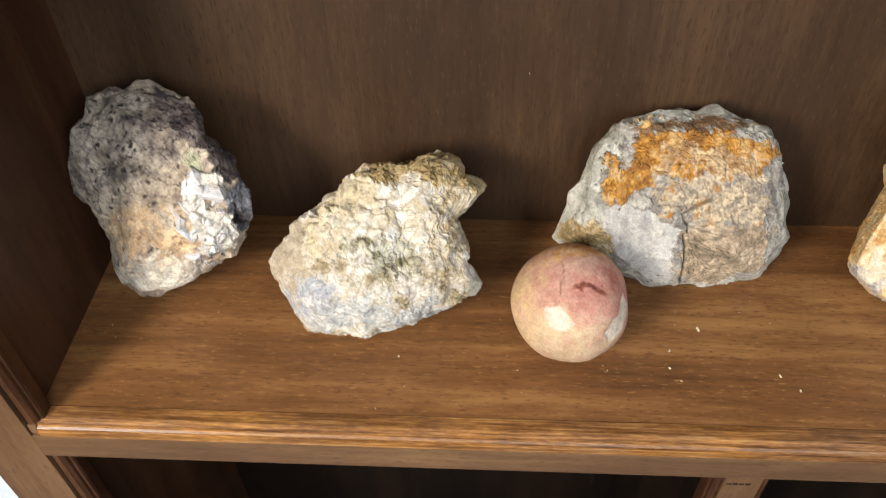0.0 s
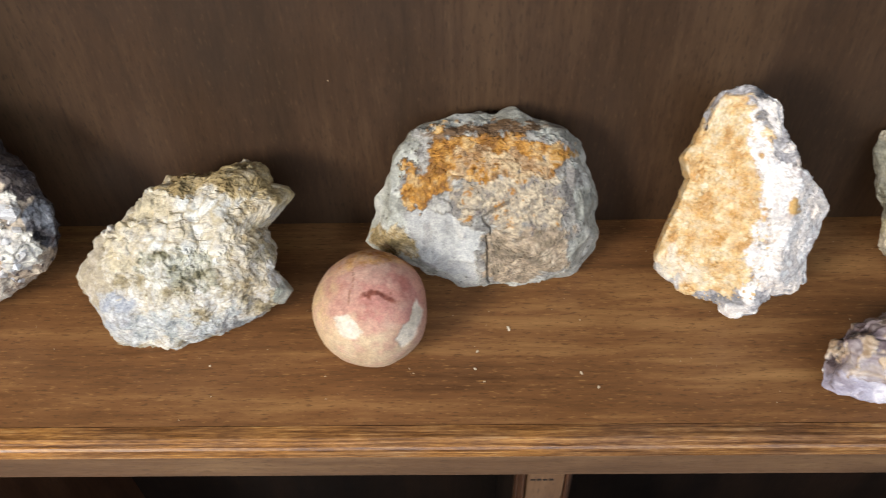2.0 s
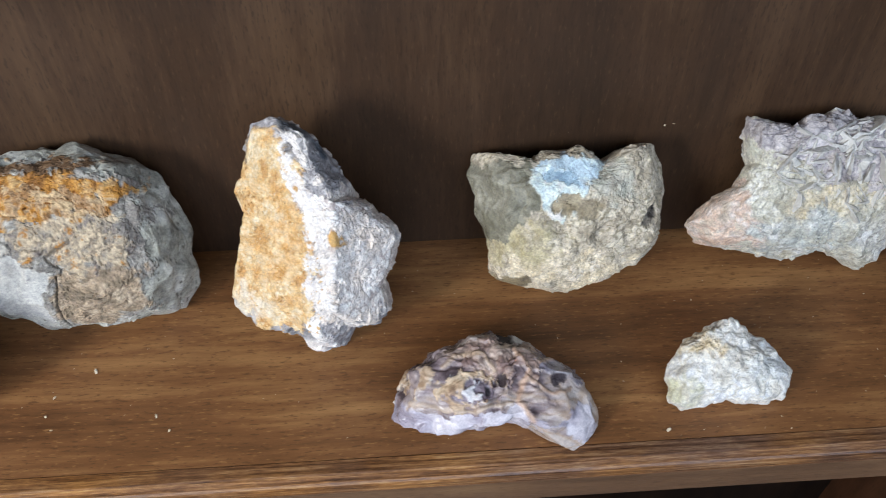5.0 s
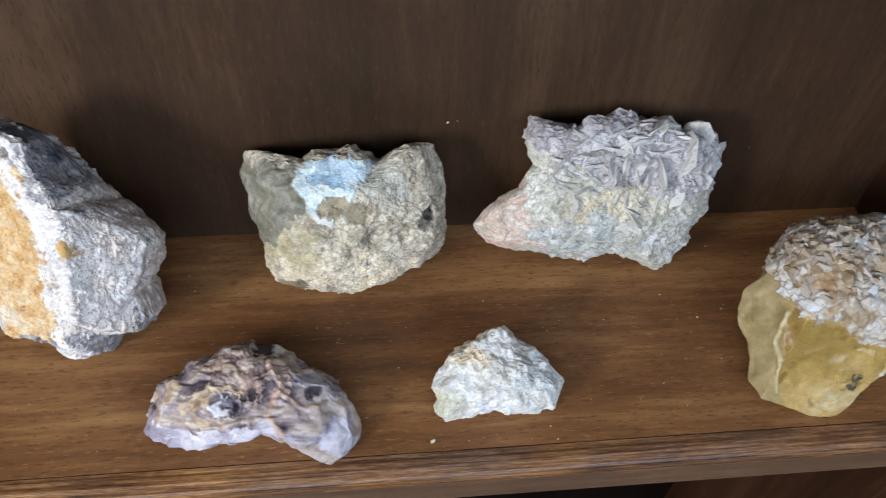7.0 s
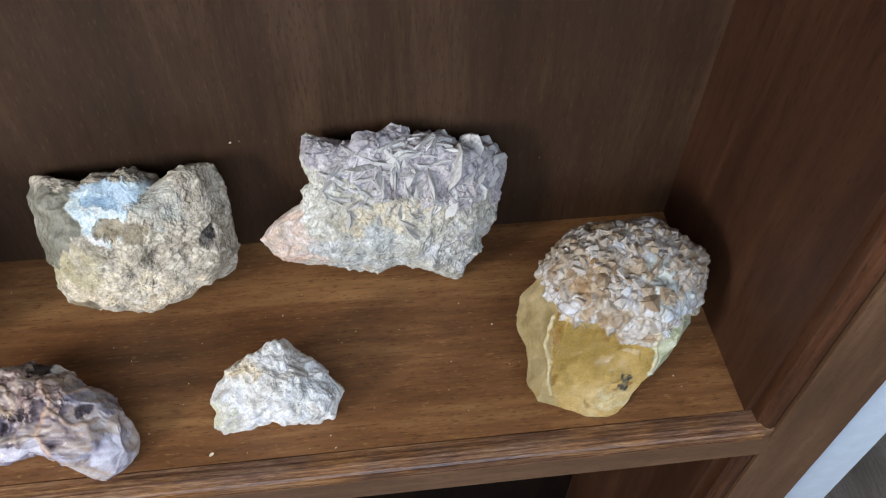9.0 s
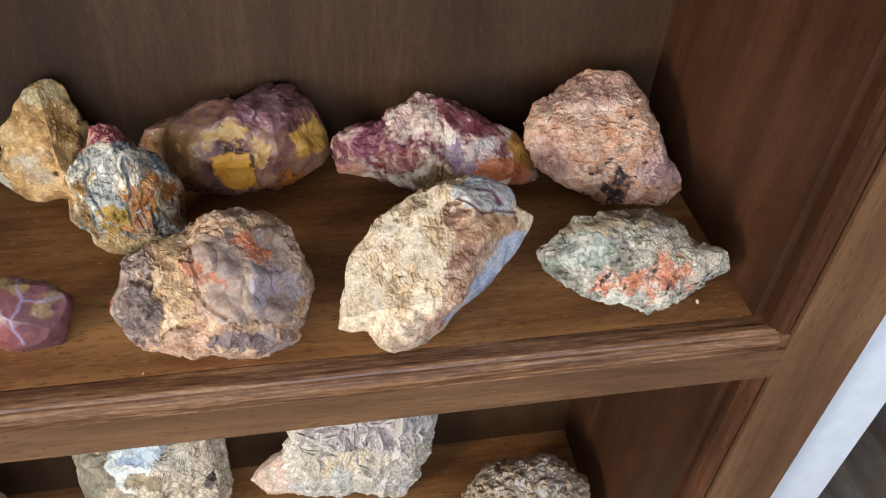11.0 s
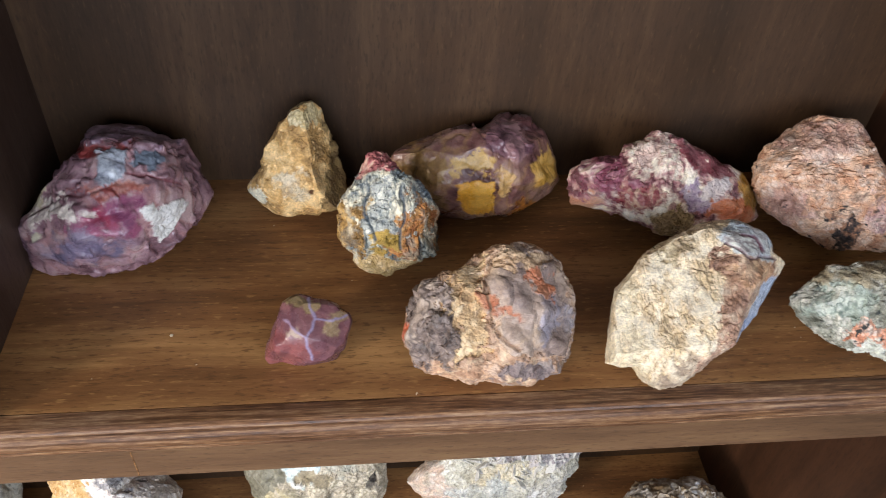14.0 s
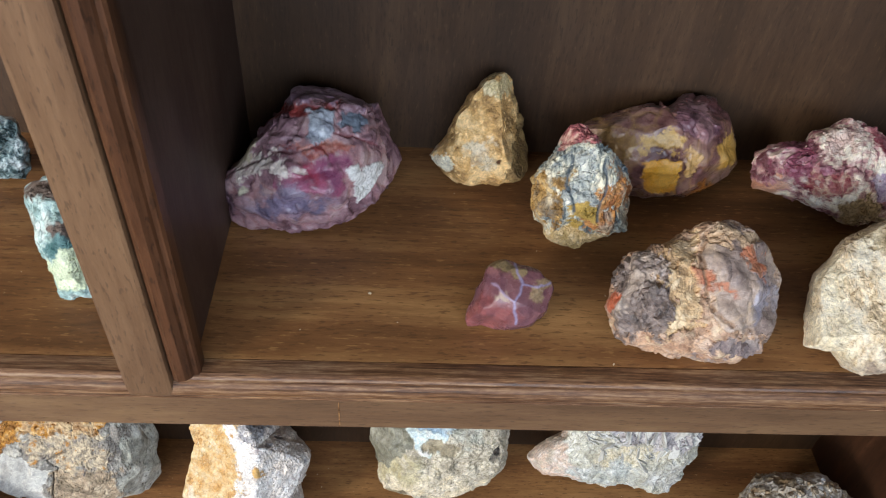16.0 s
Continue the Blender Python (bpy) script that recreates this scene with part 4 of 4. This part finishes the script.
up_5 = stone("jasper_rock", "dark red and cream brecciated jasper rock", (0.983, 0.139, 0.405), 53, 
    [56, 49, 41, 36, 33, 31, 30, 30, 30, 31, 33, 33, 33, 34, 36, 39, 51, 61, 62, 61, 48, 39, 34, 30, 29, 29, 30, 32, 33, 34, 36, 40, 47, 55, 65, 63], 0.026, 0.022, [
    zone(None, "5c3538 84555a a8877f ccbbab dcd5c7", 8, 2.0, "d8ccb3", matt=0.35),
    zone((-10, 20, 13, 7), "9c847a bca69a ccbcb0", 6, 1.6, "946e64", rag=10.25),
    zone((-38, 4, 16, 16), "6c3543 8c5564 a87e84 ccb7ab", 9, 1.8, "c8b7a4", matt=0.35, rag=10.25, soft=3),
    zone((-18, -6, 14, 8), "5c2128 7c353c 98625c", 8, 1.5, "b89f87", matt=0.3, rag=6.2),
    zone([(4, 28), (22, 25), (48, 6), (40, -2), (10, 12)], "643038 7c454a 946668", 16, 1.4, "a87e7b", matt=0.25, rag=4.85),
    zone((20, -7, 13, 7), "746278 947e97 b4a7af", 8, 1.2, matt=0.3, rag=7.55),
    zone((34, -2, 8, 7), "b8acaa ccc4c0", 5, 1.0, rag=6.2),
    zone((56, -6, 10, 12), "8c6628 a87a3c b8924f", 9, 0.9, matt=0.35, rag=4.85),
    zone((42, -19, 15, 7), "904e2c a85e3c b87a58", 8, 1.0, matt=0.35, rag=6.2),
    zone((8, -24, 20, 8), "7c6844 a08a64 bca888", 5, 1.5, "5c4a28", rag=7.55),
    zone((-54, -12, 12, 8), "9c6a4f b88f78", 6, 1.2, rag=7.55)],
    DENSE, 17, UPPER, lumps=2.4, lump_size=40, chips=6, chip_depth=0.16, facets=4, slant=(-0.35, 0.03))
up_6 = stone("agate_nodule", "knobbly brown agate nodule with orange and grey bands", (0.857, 0.035, 0.405), 44, 
    [44, 44, 44, 44, 44, 44, 43, 39, 36, 34, 32, 31, 30, 31, 34, 39, 40, 41, 43, 45, 44, 45, 43, 39, 36, 35, 34, 34, 36, 39, 41, 43, 46, 44, 44, 44], 0.034, 0.028, [
    zone(None, "876c55 aa876c c1a287 ccb597", 7, 1.5, "9a7f65", matt=0.5),
    zone([(-44, 12), (-24, 24), (-13, 14), (-15, -20), (-32, -28), (-46, -10)], "594e49 776860 93837a a69587", 8, 2.4, "493e3a", lift=0.5, matt=0.35, rag=7.55),
    zone([(-24, 24), (-4, 34), (2, 10), (-2, -14), (-14, -22), (-12, 4)], "aa8b65 c5a67c d1ba97", 5, 1.0, "8f7049", lift=-0.8, rag=7.55),
    zone([(1, 26), (18, 38), (36, 26), (46, 2), (38, -22), (13, -16), (1, 0)], "84726a a08c7e b4a090", 18, 1.6, "c1a68b", lift=1.8, matt=0.28, rag=4.85),
    zone((32, 0, 8, 8), "8f878f aea6aa", 10, 0.8, lift=1.8, matt=0.25, rag=7.55, soft=3),
    zone((26, 13, 6, 6), "9a593a ae7759", 5, 0.8, lift=1.8, matt=0.4, rag=7.55),
    zone((3, 8, 5, 5), "9a5c42 ae7c60", 4, 0.8, lift=1.0, rag=6.2),
    zone((10, 0, 8, 2), "9a593e ae7f65", 4, 0.6, lift=1.6, rag=4.85),
    zone((18, 30, 16, 6), "b19373 c8ae8f", 5, 1.0, lift=1.0, rag=8.9),
    zone((-42, -6, 3, 6), "a24e2e ba6c4e", 4, 0.6, rag=3.5),
    zone((-10, -30, 22, 8), "a27f65 c19e7f ccb19a", 5, 1.2, "7c5c49", rag=8.9),
    zone((20, -28, 14, 7), "7c6c68 9a8b83", 7, 1.4, rag=8.9)],
    DENSE, 18, UPPER, lumps=4, lump_size=36, chips=3, facets=2.5, facet_size=70, dents=[(-0.008, 0.024, 0.028, 0.018), (-0.009, 0.004, 0.033, 0.018), (-0.004, -0.018, 0.032, 0.016), (-0.03, -0.012, 0.026, 0.012)], slant=(-0.23, 0.06), lines=[([(2, 28), (0, 10), (4, -6), (14, -16)], 1.0, -1.2, "876c55")])
up_7 = stone("agate_rock", "cream rough rock with a bluish agate seam along one edge", (0.969, 0.041, 0.404), 33, 
    [42, 49, 56, 53, 56, 54, 52, 48, 45, 40, 38, 36, 36, 36, 37, 38, 41, 44, 46, 49, 54, 59, 52, 51, 50, 46, 40, 35, 30, 27, 26, 26, 27, 29, 31, 35], 0.034, 0.026, [
    zone(None, "bca786 d0bc9d dacaae e0d4bc", 4.5, 1.1, drawn=(1.2, 0.6, 1)),
    zone([(-50, 30), (-30, 36), (-34, 0), (-34, -44), (-52, -30)], "c4b394 d6c8aa e6d9be", 6, 0.8, rag=7.55, soft=3),
    zone((-14, 32, 16, 6), "8d7b5f af9f7e", 4, 1.0, rag=7.55, soft=2),
    zone((-8, -38, 26, 10), "7e6d5f a08d77 b6a893", 5, 1.3, "675546", rag=8.9, soft=3),
    zone([(10, 32), (44, 26), (48, 14), (16, -22), (4, -36), (-12, -36), (2, -17), (12, 3)], "7e6150 a07e69 b69a82 c6b099", 6, 1.2, "8d705f", rag=7.55, matt=0.5),
    zone((30, 16, 16, 7), "a67e5f c2a17e", 6, 1.0, rag=8.9, soft=3),
    zone([(50, 14), (35, 9), (20, -10), (4, -30), (-4, -50), (14, -50), (42, -18), (58, 4)], "899aba a4b0c8 b9c2d0", 20, 0.3, matt=0.2, rag=2.825),
    zone([(13, 36), (22, 46), (38, 44), (48, 32), (43, 22), (24, 26)], "a0a8af bec2c2 d3d4cc", 9, 0.9, "847474", matt=0.25, rag=4.175)],
    GRAINY, 19, UPPER, lumps=2.0, lump_size=35, chips=1, facets=0.5, cuts=[(-0.3, 0.25, 0.92, 0.026), (0.72, -0.42, 0.55, 0.03)], slant=(-0.26, -0.18), lines=[([(26, 36), (34, 33), (37, 27)], 1.3, -0.5, "673846"), ([(16, 32), (26, 24), (44, 22)], 0.9, -0.9, "674e54")])
up_8 = stone("granite_rock", "grey-green granite rock with salmon orange crystals", (1.076, 0.035, 0.398), 46, 
    [53, 41, 35, 33, 32, 30, 29, 29, 28, 28, 28, 30, 32, 35, 41, 43, 48, 53, 49, 44, 39, 35, 31, 28, 25, 24, 25, 26, 28, 29, 30, 32, 35, 38, 43, 52], 0.026, 0.022, [
    zone(None, "706f62 9a988a b8b4a6 ccc6b8", 5, 1.5, "65695d", dots=("373b37", 4, 0.2)),
    zone((-10, 21, 36, 8), "615643 83765d a4987e", 5, 1.2, rag=8.9, soft=3),
    zone((-26, 5, 18, 9), "80887c 9ca498 b8bcb0", 6, 1.3, "4c5d53", rag=8.9, soft=3),
    zone((30, 4, 22, 14), "9c9886 beb5a0 d7cebe", 5, 1.3, "726b58", rag=10.25, soft=3),
    zone((6, -11, 24, 9), "a4654c be8365 d3a48b c6b9ad", 6, 1.5, "614337", rag=11.6, dots=("373737", 5, 0.25)),
    zone((-10, -20, 16, 6), "adada0 cecec2", 4, 1.2, rag=7.55)],
    GRAINY, 20, UPPER, lumps=3, lump_size=45, chips=3, slant=(-0.51, 0.07))
up_9 = stone("granite_rock", "peach and cream granite rock with dark streaks", (1.087, 0.134, 0.408), 40, 
    [39, 38, 37, 39, 41, 42, 44, 44, 44, 44, 43, 42, 41, 42, 44, 47, 48, 49, 49, 48, 47, 44, 41, 39, 38, 38, 40, 41, 43, 46, 51, 56, 57, 57, 47, 42], 0.032, 0.026, [
    zone(None, "aa7d62 c39d80 d0b199 d5c1b1", 6, 1.5, "a98570", drawn=(0.7, 1.3, 1), dots=("3c3230", 4, 0.12)),
    zone((-6, 30, 34, 12), "9f796a bd9b88 d0b9aa", 6, 1.4, "85605c", rag=8.9, soft=3),
    zone((2, -12, 34, 12), "b18060 c99d7d d9b99d", 6, 1.4, "4c342c", drawn=(0.6, 1.4, 1), rag=12.95, soft=3, dots=("2c2626", 5, 0.3)),
    zone((34, -20, 14, 14), "8d6d6d b59590 d5bdb5", 6, 1.4, "4c3c3c", rag=8.9, soft=3, dots=("2c2929", 5, 0.3)),
    zone((6, -32, 12, 8), "241f20 443b39 a97d60", 5, 1.4, rag=8.9),
    zone((-34, -14, 14, 14), "a07969 bd9585 d1b1a0", 6, 1.4, rag=8.9, soft=3, dots=("4c3c39", 4, 0.2))],
    GRAINY, 21, UPPER, lumps=2.5, lump_size=40, chips=5, cuts=[(0.1, -0.3, 0.9, 0.03)], slant=(-0.47, -0.2))
up_10 = stone("polished_agate", "small polished purple agate pebble with pink base", (0.764, 0.042, 0.392), 50, 
    [22, 23, 23, 21, 20, 19, 18, 17, 17, 18, 19, 19, 19, 19, 18, 17, 17, 18, 19, 21, 24, 26, 27, 23, 21, 20, 19, 19, 19, 20, 21, 22, 21, 21, 21, 21], 0.019, 0.016, [
    zone(None, "5c3d43 6d494f 7b5354", 14, 0.5, matt=0.28),
    zone((-11, -12, 12, 8), "744344 86514f", 9, 0.3, matt=0.3, rag=6.2, soft=4),
    zone((-5, 12, 5, 4), "7b674b 907d58", 8, 0.3, matt=0.3, rag=4.175),
    zone((5, 12, 4, 4), "826e4f 947d5b", 8, 0.3, matt=0.3, rag=3.5),
    zone((15, 8, 5, 4), "826a4f 978062", 8, 0.3, matt=0.3, rag=3.5),
    zone((12, -1, 5, 4), "897156 9b8768", 8, 0.3, matt=0.3, rag=3.5),
    zone((-6, -3, 4, 2), "94796c a5917f", 3, 0.4, rag=4.85)],
    SMOOTH, 22, UPPER, level=6, lumps=1.2, lump_size=30, chips=5, chip_depth=0.2, full=2.4, facets=0.8, facet_size=60, crisp=False, slant=(0.01, 0.17), lines=[([(1, 16), (4, 6), (0, -4), (3, -16)], 0.8, 0.1, "9085a1"), ([(4, 6), (12, 4), (20, 6)], 0.6, 0.1, "9085a1"), ([(0, -4), (-10, 6)], 0.5, 0.1, "948096")])
up_11 = stone("green_rock", "dark green and white veined rock behind the divider", (0.467, 0.144, 0.397), 72, 
    [17, 17, 17, 17, 19, 21, 21, 20, 20, 16, 14, 12, 12, 11, 11, 10, 10, 10, 11, 12, 13, 15, 19, 24, 22, 21, 20, 20, 20, 21, 22, 21, 21, 19, 18, 17], 0.016, 0.014, [
    zone(None, "2c3a3a 66787a a4b0b0 cdd6d8", 7, 1.4, "2c3a3a", matt=0.4)],
    DENSE, 23, UPPER, level=6, lumps=2.5, lump_size=45, chips=4, slant=(0.52, 0.39))
up_12 = stone("turquoise_rock", "pale turquoise rock with brown bands", (0.528, 0.067, 0.4), 44, 
    [19, 18, 18, 19, 20, 20, 22, 24, 28, 32, 32, 33, 33, 32, 26, 20, 16, 14, 13, 13, 13, 13, 13, 14, 15, 18, 22, 31, 33, 34, 35, 31, 27, 24, 22, 20], 0.022, 0.018, [
    zone(None, "70847f 94aca8 b0c2be c8d2cc", 7, 1.4, "5c6c64", matt=0.45),
    zone((0, 24, 22, 6), "54483e 74645a", 4, 1.0, rag=4.85),
    zone((4, 3, 13, 5), "50443c 6c5c52", 4, 1.0, rag=4.85),
    zone((-2, -6, 9, 4), "3c5c5c 5c7c7c", 4, 1.0, rag=4.85),
    zone((4, -16, 11, 10), "b4bc9c d0d8b8", 5, 1.0, rag=4.85)],
    DENSE, 24, UPPER, level=6, lumps=2.5, lump_size=45, chips=4, slant=(0.41, -0.02))


# ---- crystals, blades and other small pieces on the stones ----
def chunk_mesh(name, seed, flat, points, material):
    """A broken crystal lump or, where flat is small, a thin plate that stands upright; about one unit across."""
    rnd = random.Random(seed)
    bm = bmesh.new()
    for _ in range(points):
        v = Vector([rnd.uniform(-1, 1) for _ in range(3)]).normalized() * rnd.uniform(0.40, 0.56)
        bm.verts.new((v.x, v.y * flat, v.z))
    hull = bmesh.ops.convex_hull(bm, input=bm.verts[:])
    bmesh.ops.delete(bm, geom=[g for g in hull["geom_interior"] if isinstance(g, bmesh.types.BMVert)], context="VERTS")
    bm.normal_update()
    mesh = bpy.data.meshes.new(name)
    bm.to_mesh(mesh)
    bm.free()
    mesh.materials.append(material)
    return mesh


def piece_material(name, a, b, c, rough, gloss=0.5):
    k = Nodes(name)
    where = k.node("ShaderNodeTexCoord", 3)
    chance = k.node("ShaderNodeObjectInfo", "Random")
    tone = k.math("ADD", k.math("MULTIPLY", chance, 0.55), k.math("MULTIPLY", k.noise(where, 3.0, 4.0), 0.6))
    colour = k.ramp(tone, [(0.15, a), (0.5, b), (0.85, c)])
    return k.done(colour, rough, k.bump(k.noise(where, 6.0, 4.0), 0.3, 0.05), Specular_IOR_Level=gloss)


def grow(name, rock, meshes, count, region, size, lean, seed, label="", spread=0.8, sink=0.12):
    """Sets crystals on a stone's face within an ellipse (across, up, wide, high) of its own plane."""
    rnd = random.Random(seed)
    places = np.array([v.co[:] for v in rock.data.vertices])
    normals = np.array([v.normal[:] for v in rock.data.vertices])
    cu, cv, wu, wv = region
    inside = (((places[:, 0] - cu) / wu) ** 2 + ((places[:, 1] - cv) / wv) ** 2 < 1) & (normals[:, 2] > 0.1)
    choice = np.nonzero(inside)[0]
    taken = []
    for _ in range(count * 12):
        if len(taken) == count:
            break
        n = choice[rnd.randrange(len(choice))]
        at = Vector(places[n])
        if any((at - o).length < size[0] * spread for o in taken):
            continue
        taken.append(at)
        way = (Vector(normals[n]) + Vector(lean) + Vector([rnd.uniform(-0.45, 0.45) for _ in range(3)])).normalized()
        high = rnd.uniform(*size)
        ob = new(name, meshes[rnd.randrange(len(meshes))])
        ob.parent = rock
        ob.matrix_basis = Matrix.LocRotScale(at - way * high * sink, way.to_track_quat("Z", "Y") @ Euler((0, 0, rnd.uniform(0, 6.28))).to_quaternion(), (high * rnd.uniform(0.7, 1.2), high * rnd.uniform(0.7, 1.2), high * rnd.uniform(0.8, 1.1)))
        tagged(ob, label)


BLADE = piece_material("lavender_blade_mineral", "b6b2aa", "c9c5bd", "d9d6ce", 0.4)
blades = [chunk_mesh("blade", 11 + n, 0.20, 44, BLADE) for n in range(6)]
grow("blade", low_9, blades, 150, (0.020, 0.030, 0.062, 0.027), (0.018, 0.030), (0.0, 0.25, 0.1), 3, spread=0.22, sink=0.40)
CRUST = piece_material("pale_crust_crystal", "907450", "b09e84", "c8beb0", 0.5)
chunks = [chunk_mesh("crystal", 31 + n, 0.75, 12, CRUST) for n in range(6)]
grow("crystal", low_10, chunks, 270, (0.010, 0.032, 0.054, 0.026), (0.009, 0.019), (0.0, 0.1, 0.1), 5, spread=0.2, sink=0.34)
WHITE = piece_material("white_quartz_crystal", "a8a4a0", "c8c6c4", "e0e2e6", 0.3)
quartz = [chunk_mesh("crystal", 51 + n, 0.7, 11, WHITE) for n in range(5)]
grow("crystal", low_1, quartz, 26, (0.036, -0.010, 0.016, 0.034), (0.010, 0.021), (0.3, 0.0, 0.0), 7, spread=0.5, sink=0.25)
HONEY = piece_material("honey_druse_crystal", "c89c60", "d8b884", "e2cfa8", 0.35)
druse = [chunk_mesh("crystal", 71 + n, 0.8, 10, HONEY) for n in range(4)]
grow("crystal", low_5, druse, 280, (-0.018, -0.012, 0.025, 0.060), (0.003, 0.0055), (0.0, 0.0, 0.3), 9, spread=0.5, sink=0.32)
CREAM = piece_material("cream_quartz_knob", "a89a80", "c4baa8", "d8d2c8", 0.5)
knobs = [chunk_mesh("quartz_knob", 91 + n, 0.85, 12, CREAM) for n in range(5)]
grow("quartz_knob", low_2, knobs, 120, (-0.006, -0.002, 0.048, 0.036), (0.005, 0.010), (0.0, 0.0, 0.3), 12, spread=0.5, sink=0.44)


def grains(name, rock, count, region, size, colours, seed, rough=0.6, flat=0.8, sink=0.32, spread=0.5):
    """Angular mineral grains of one colour family, half sunk into a stone's face."""
    material = piece_material(f"{rock.name}_{name}_mineral_{seed}", *colours, rough)
    shapes = [chunk_mesh(name, 10 * seed + n, flat, 11, material) for n in range(4)]
    grow(name, rock, shapes, count, region, size, (0.0, 0.0, 0.2), seed, spread=spread, sink=sink)


grains("feldspar_grain", up_9, 60, (-0.002, 0.002, 0.040, 0.036), (0.005, 0.011), ("b88468", "d8ac90", "e8d2c2"), 21, sink=0.46)
grains("dark_grain", up_9, 40, (0.006, -0.012, 0.034, 0.022), (0.003, 0.008), ("241f20", "342e2c", "443a36"), 22, flat=0.4, sink=0.42)
grains("feldspar_grain", up_8, 30, (0.008, -0.010, 0.022, 0.010), (0.004, 0.008), ("a8603c", "c47c54", "d8a890"), 23, sink=0.44)
grains("quartz_grain", up_3, 40, (0.002, 0.008, 0.020, 0.022), (0.003, 0.007), ("7c888c", "b8bcb6", "dcdad0"), 26, sink=0.44)
grains("agate_knob", up_6, 18, (-0.028, -0.002, 0.014, 0.022), (0.007, 0.012), ("5c504c", "7c6c64", "98887e"), 29, rough=0.4, sink=0.42)
grains("jasper_chip", up_5, 22, (-0.006, 0.002, 0.044, 0.018), (0.005, 0.009), ("6a3c42", "a08078", "ccb8aa"), 28, rough=0.4, sink=0.44)
grains("rusty_crumb", low_4, 40, (0.004, 0.028, 0.044, 0.016), (0.003, 0.008), ("845c2c", "a87838", "bc9858"), 33, sink=0.42)
grains("quartz_grain", low_6, 26, (0.016, -0.020, 0.040, 0.020), (0.004, 0.008), ("a8a08c", "c8c0ae", "dcd6c8"), 35, sink=0.44)

# ---- dust and chips ----
CHIP = plain("pale_chip", "d8cab0", 0.8, 0.1, 900.0)
rnd = random.Random(4)
bm = bmesh.new()


def fleck(x, y, z, size, upright=False):
    turn = Euler((rnd.uniform(-0.3, 0.3) + (1.57 if upright else 0), rnd.uniform(-0.3, 0.3), rnd.uniform(0, 6.28)))
    m = Matrix.LocRotScale((x, y, z), turn, (size * rnd.uniform(0.6, 1.6), size * rnd.uniform(0.5, 1.0), size * 0.3))
    bmesh.ops.create_icosphere(bm, subdivisions=1, radius=0.5, matrix=m)


for x, y, size in ((0.403, 0.052, 3.0), (0.427, 0.085, 3.5), (0.225, 0.056, 2.4), (0.473, 0.048, 2.4), (0.483, 0.037, 1.8), (0.405, 0.066, 2.6), (0.409, 0.042, 1.6), (0.795, 0.017, 2.6), (0.872, 0.013, 1.8), (1.101, 0.041, 2.2), (0.985, 0.096, 1.6), (0.838, 0.119, 1.4)):
    fleck(x, y, 0.0004, size / 1000)
for x, y, size in ((0.690, 0.057, 2.2), (1.113, 0.024, 2.6), (0.819, 0.012, 1.8), (0.44, 0.09, 1.8), (0.47, 0.06, 1.6)):
    fleck(x, y, UPPER + 0.0004, size / 1000)
for _ in range(240):
    fleck(rnd.uniform(0.02, WIDE - 0.02), rnd.uniform(0.012, 0.17), (0.0, UPPER)[rnd.random() < 0.3] + 0.0003, rnd.uniform(0.0004, 0.0011))
tagged(part("dust_flecks", bm, CHIP), "pale stone dust and chips scattered over the shelves", "dust", kind="stuff")
bm = bmesh.new()
for x, z, size in ((0.308, 0.134, 1.5), (0.816, 0.103, 1.8), (0.822, 0.104, 1.2), (0.75, 0.10, 0.9), (1.03, 0.07, 1.2), (0.27, 0.2, 1.0), (0.62, 0.22, 1.0)):
    fleck(x, DEPTH - 0.0003, z, size / 1000, True)
tagged(part("wall_flecks", bm, CHIP), "pale flecks stuck to the back panel", "dust", kind="stuff")
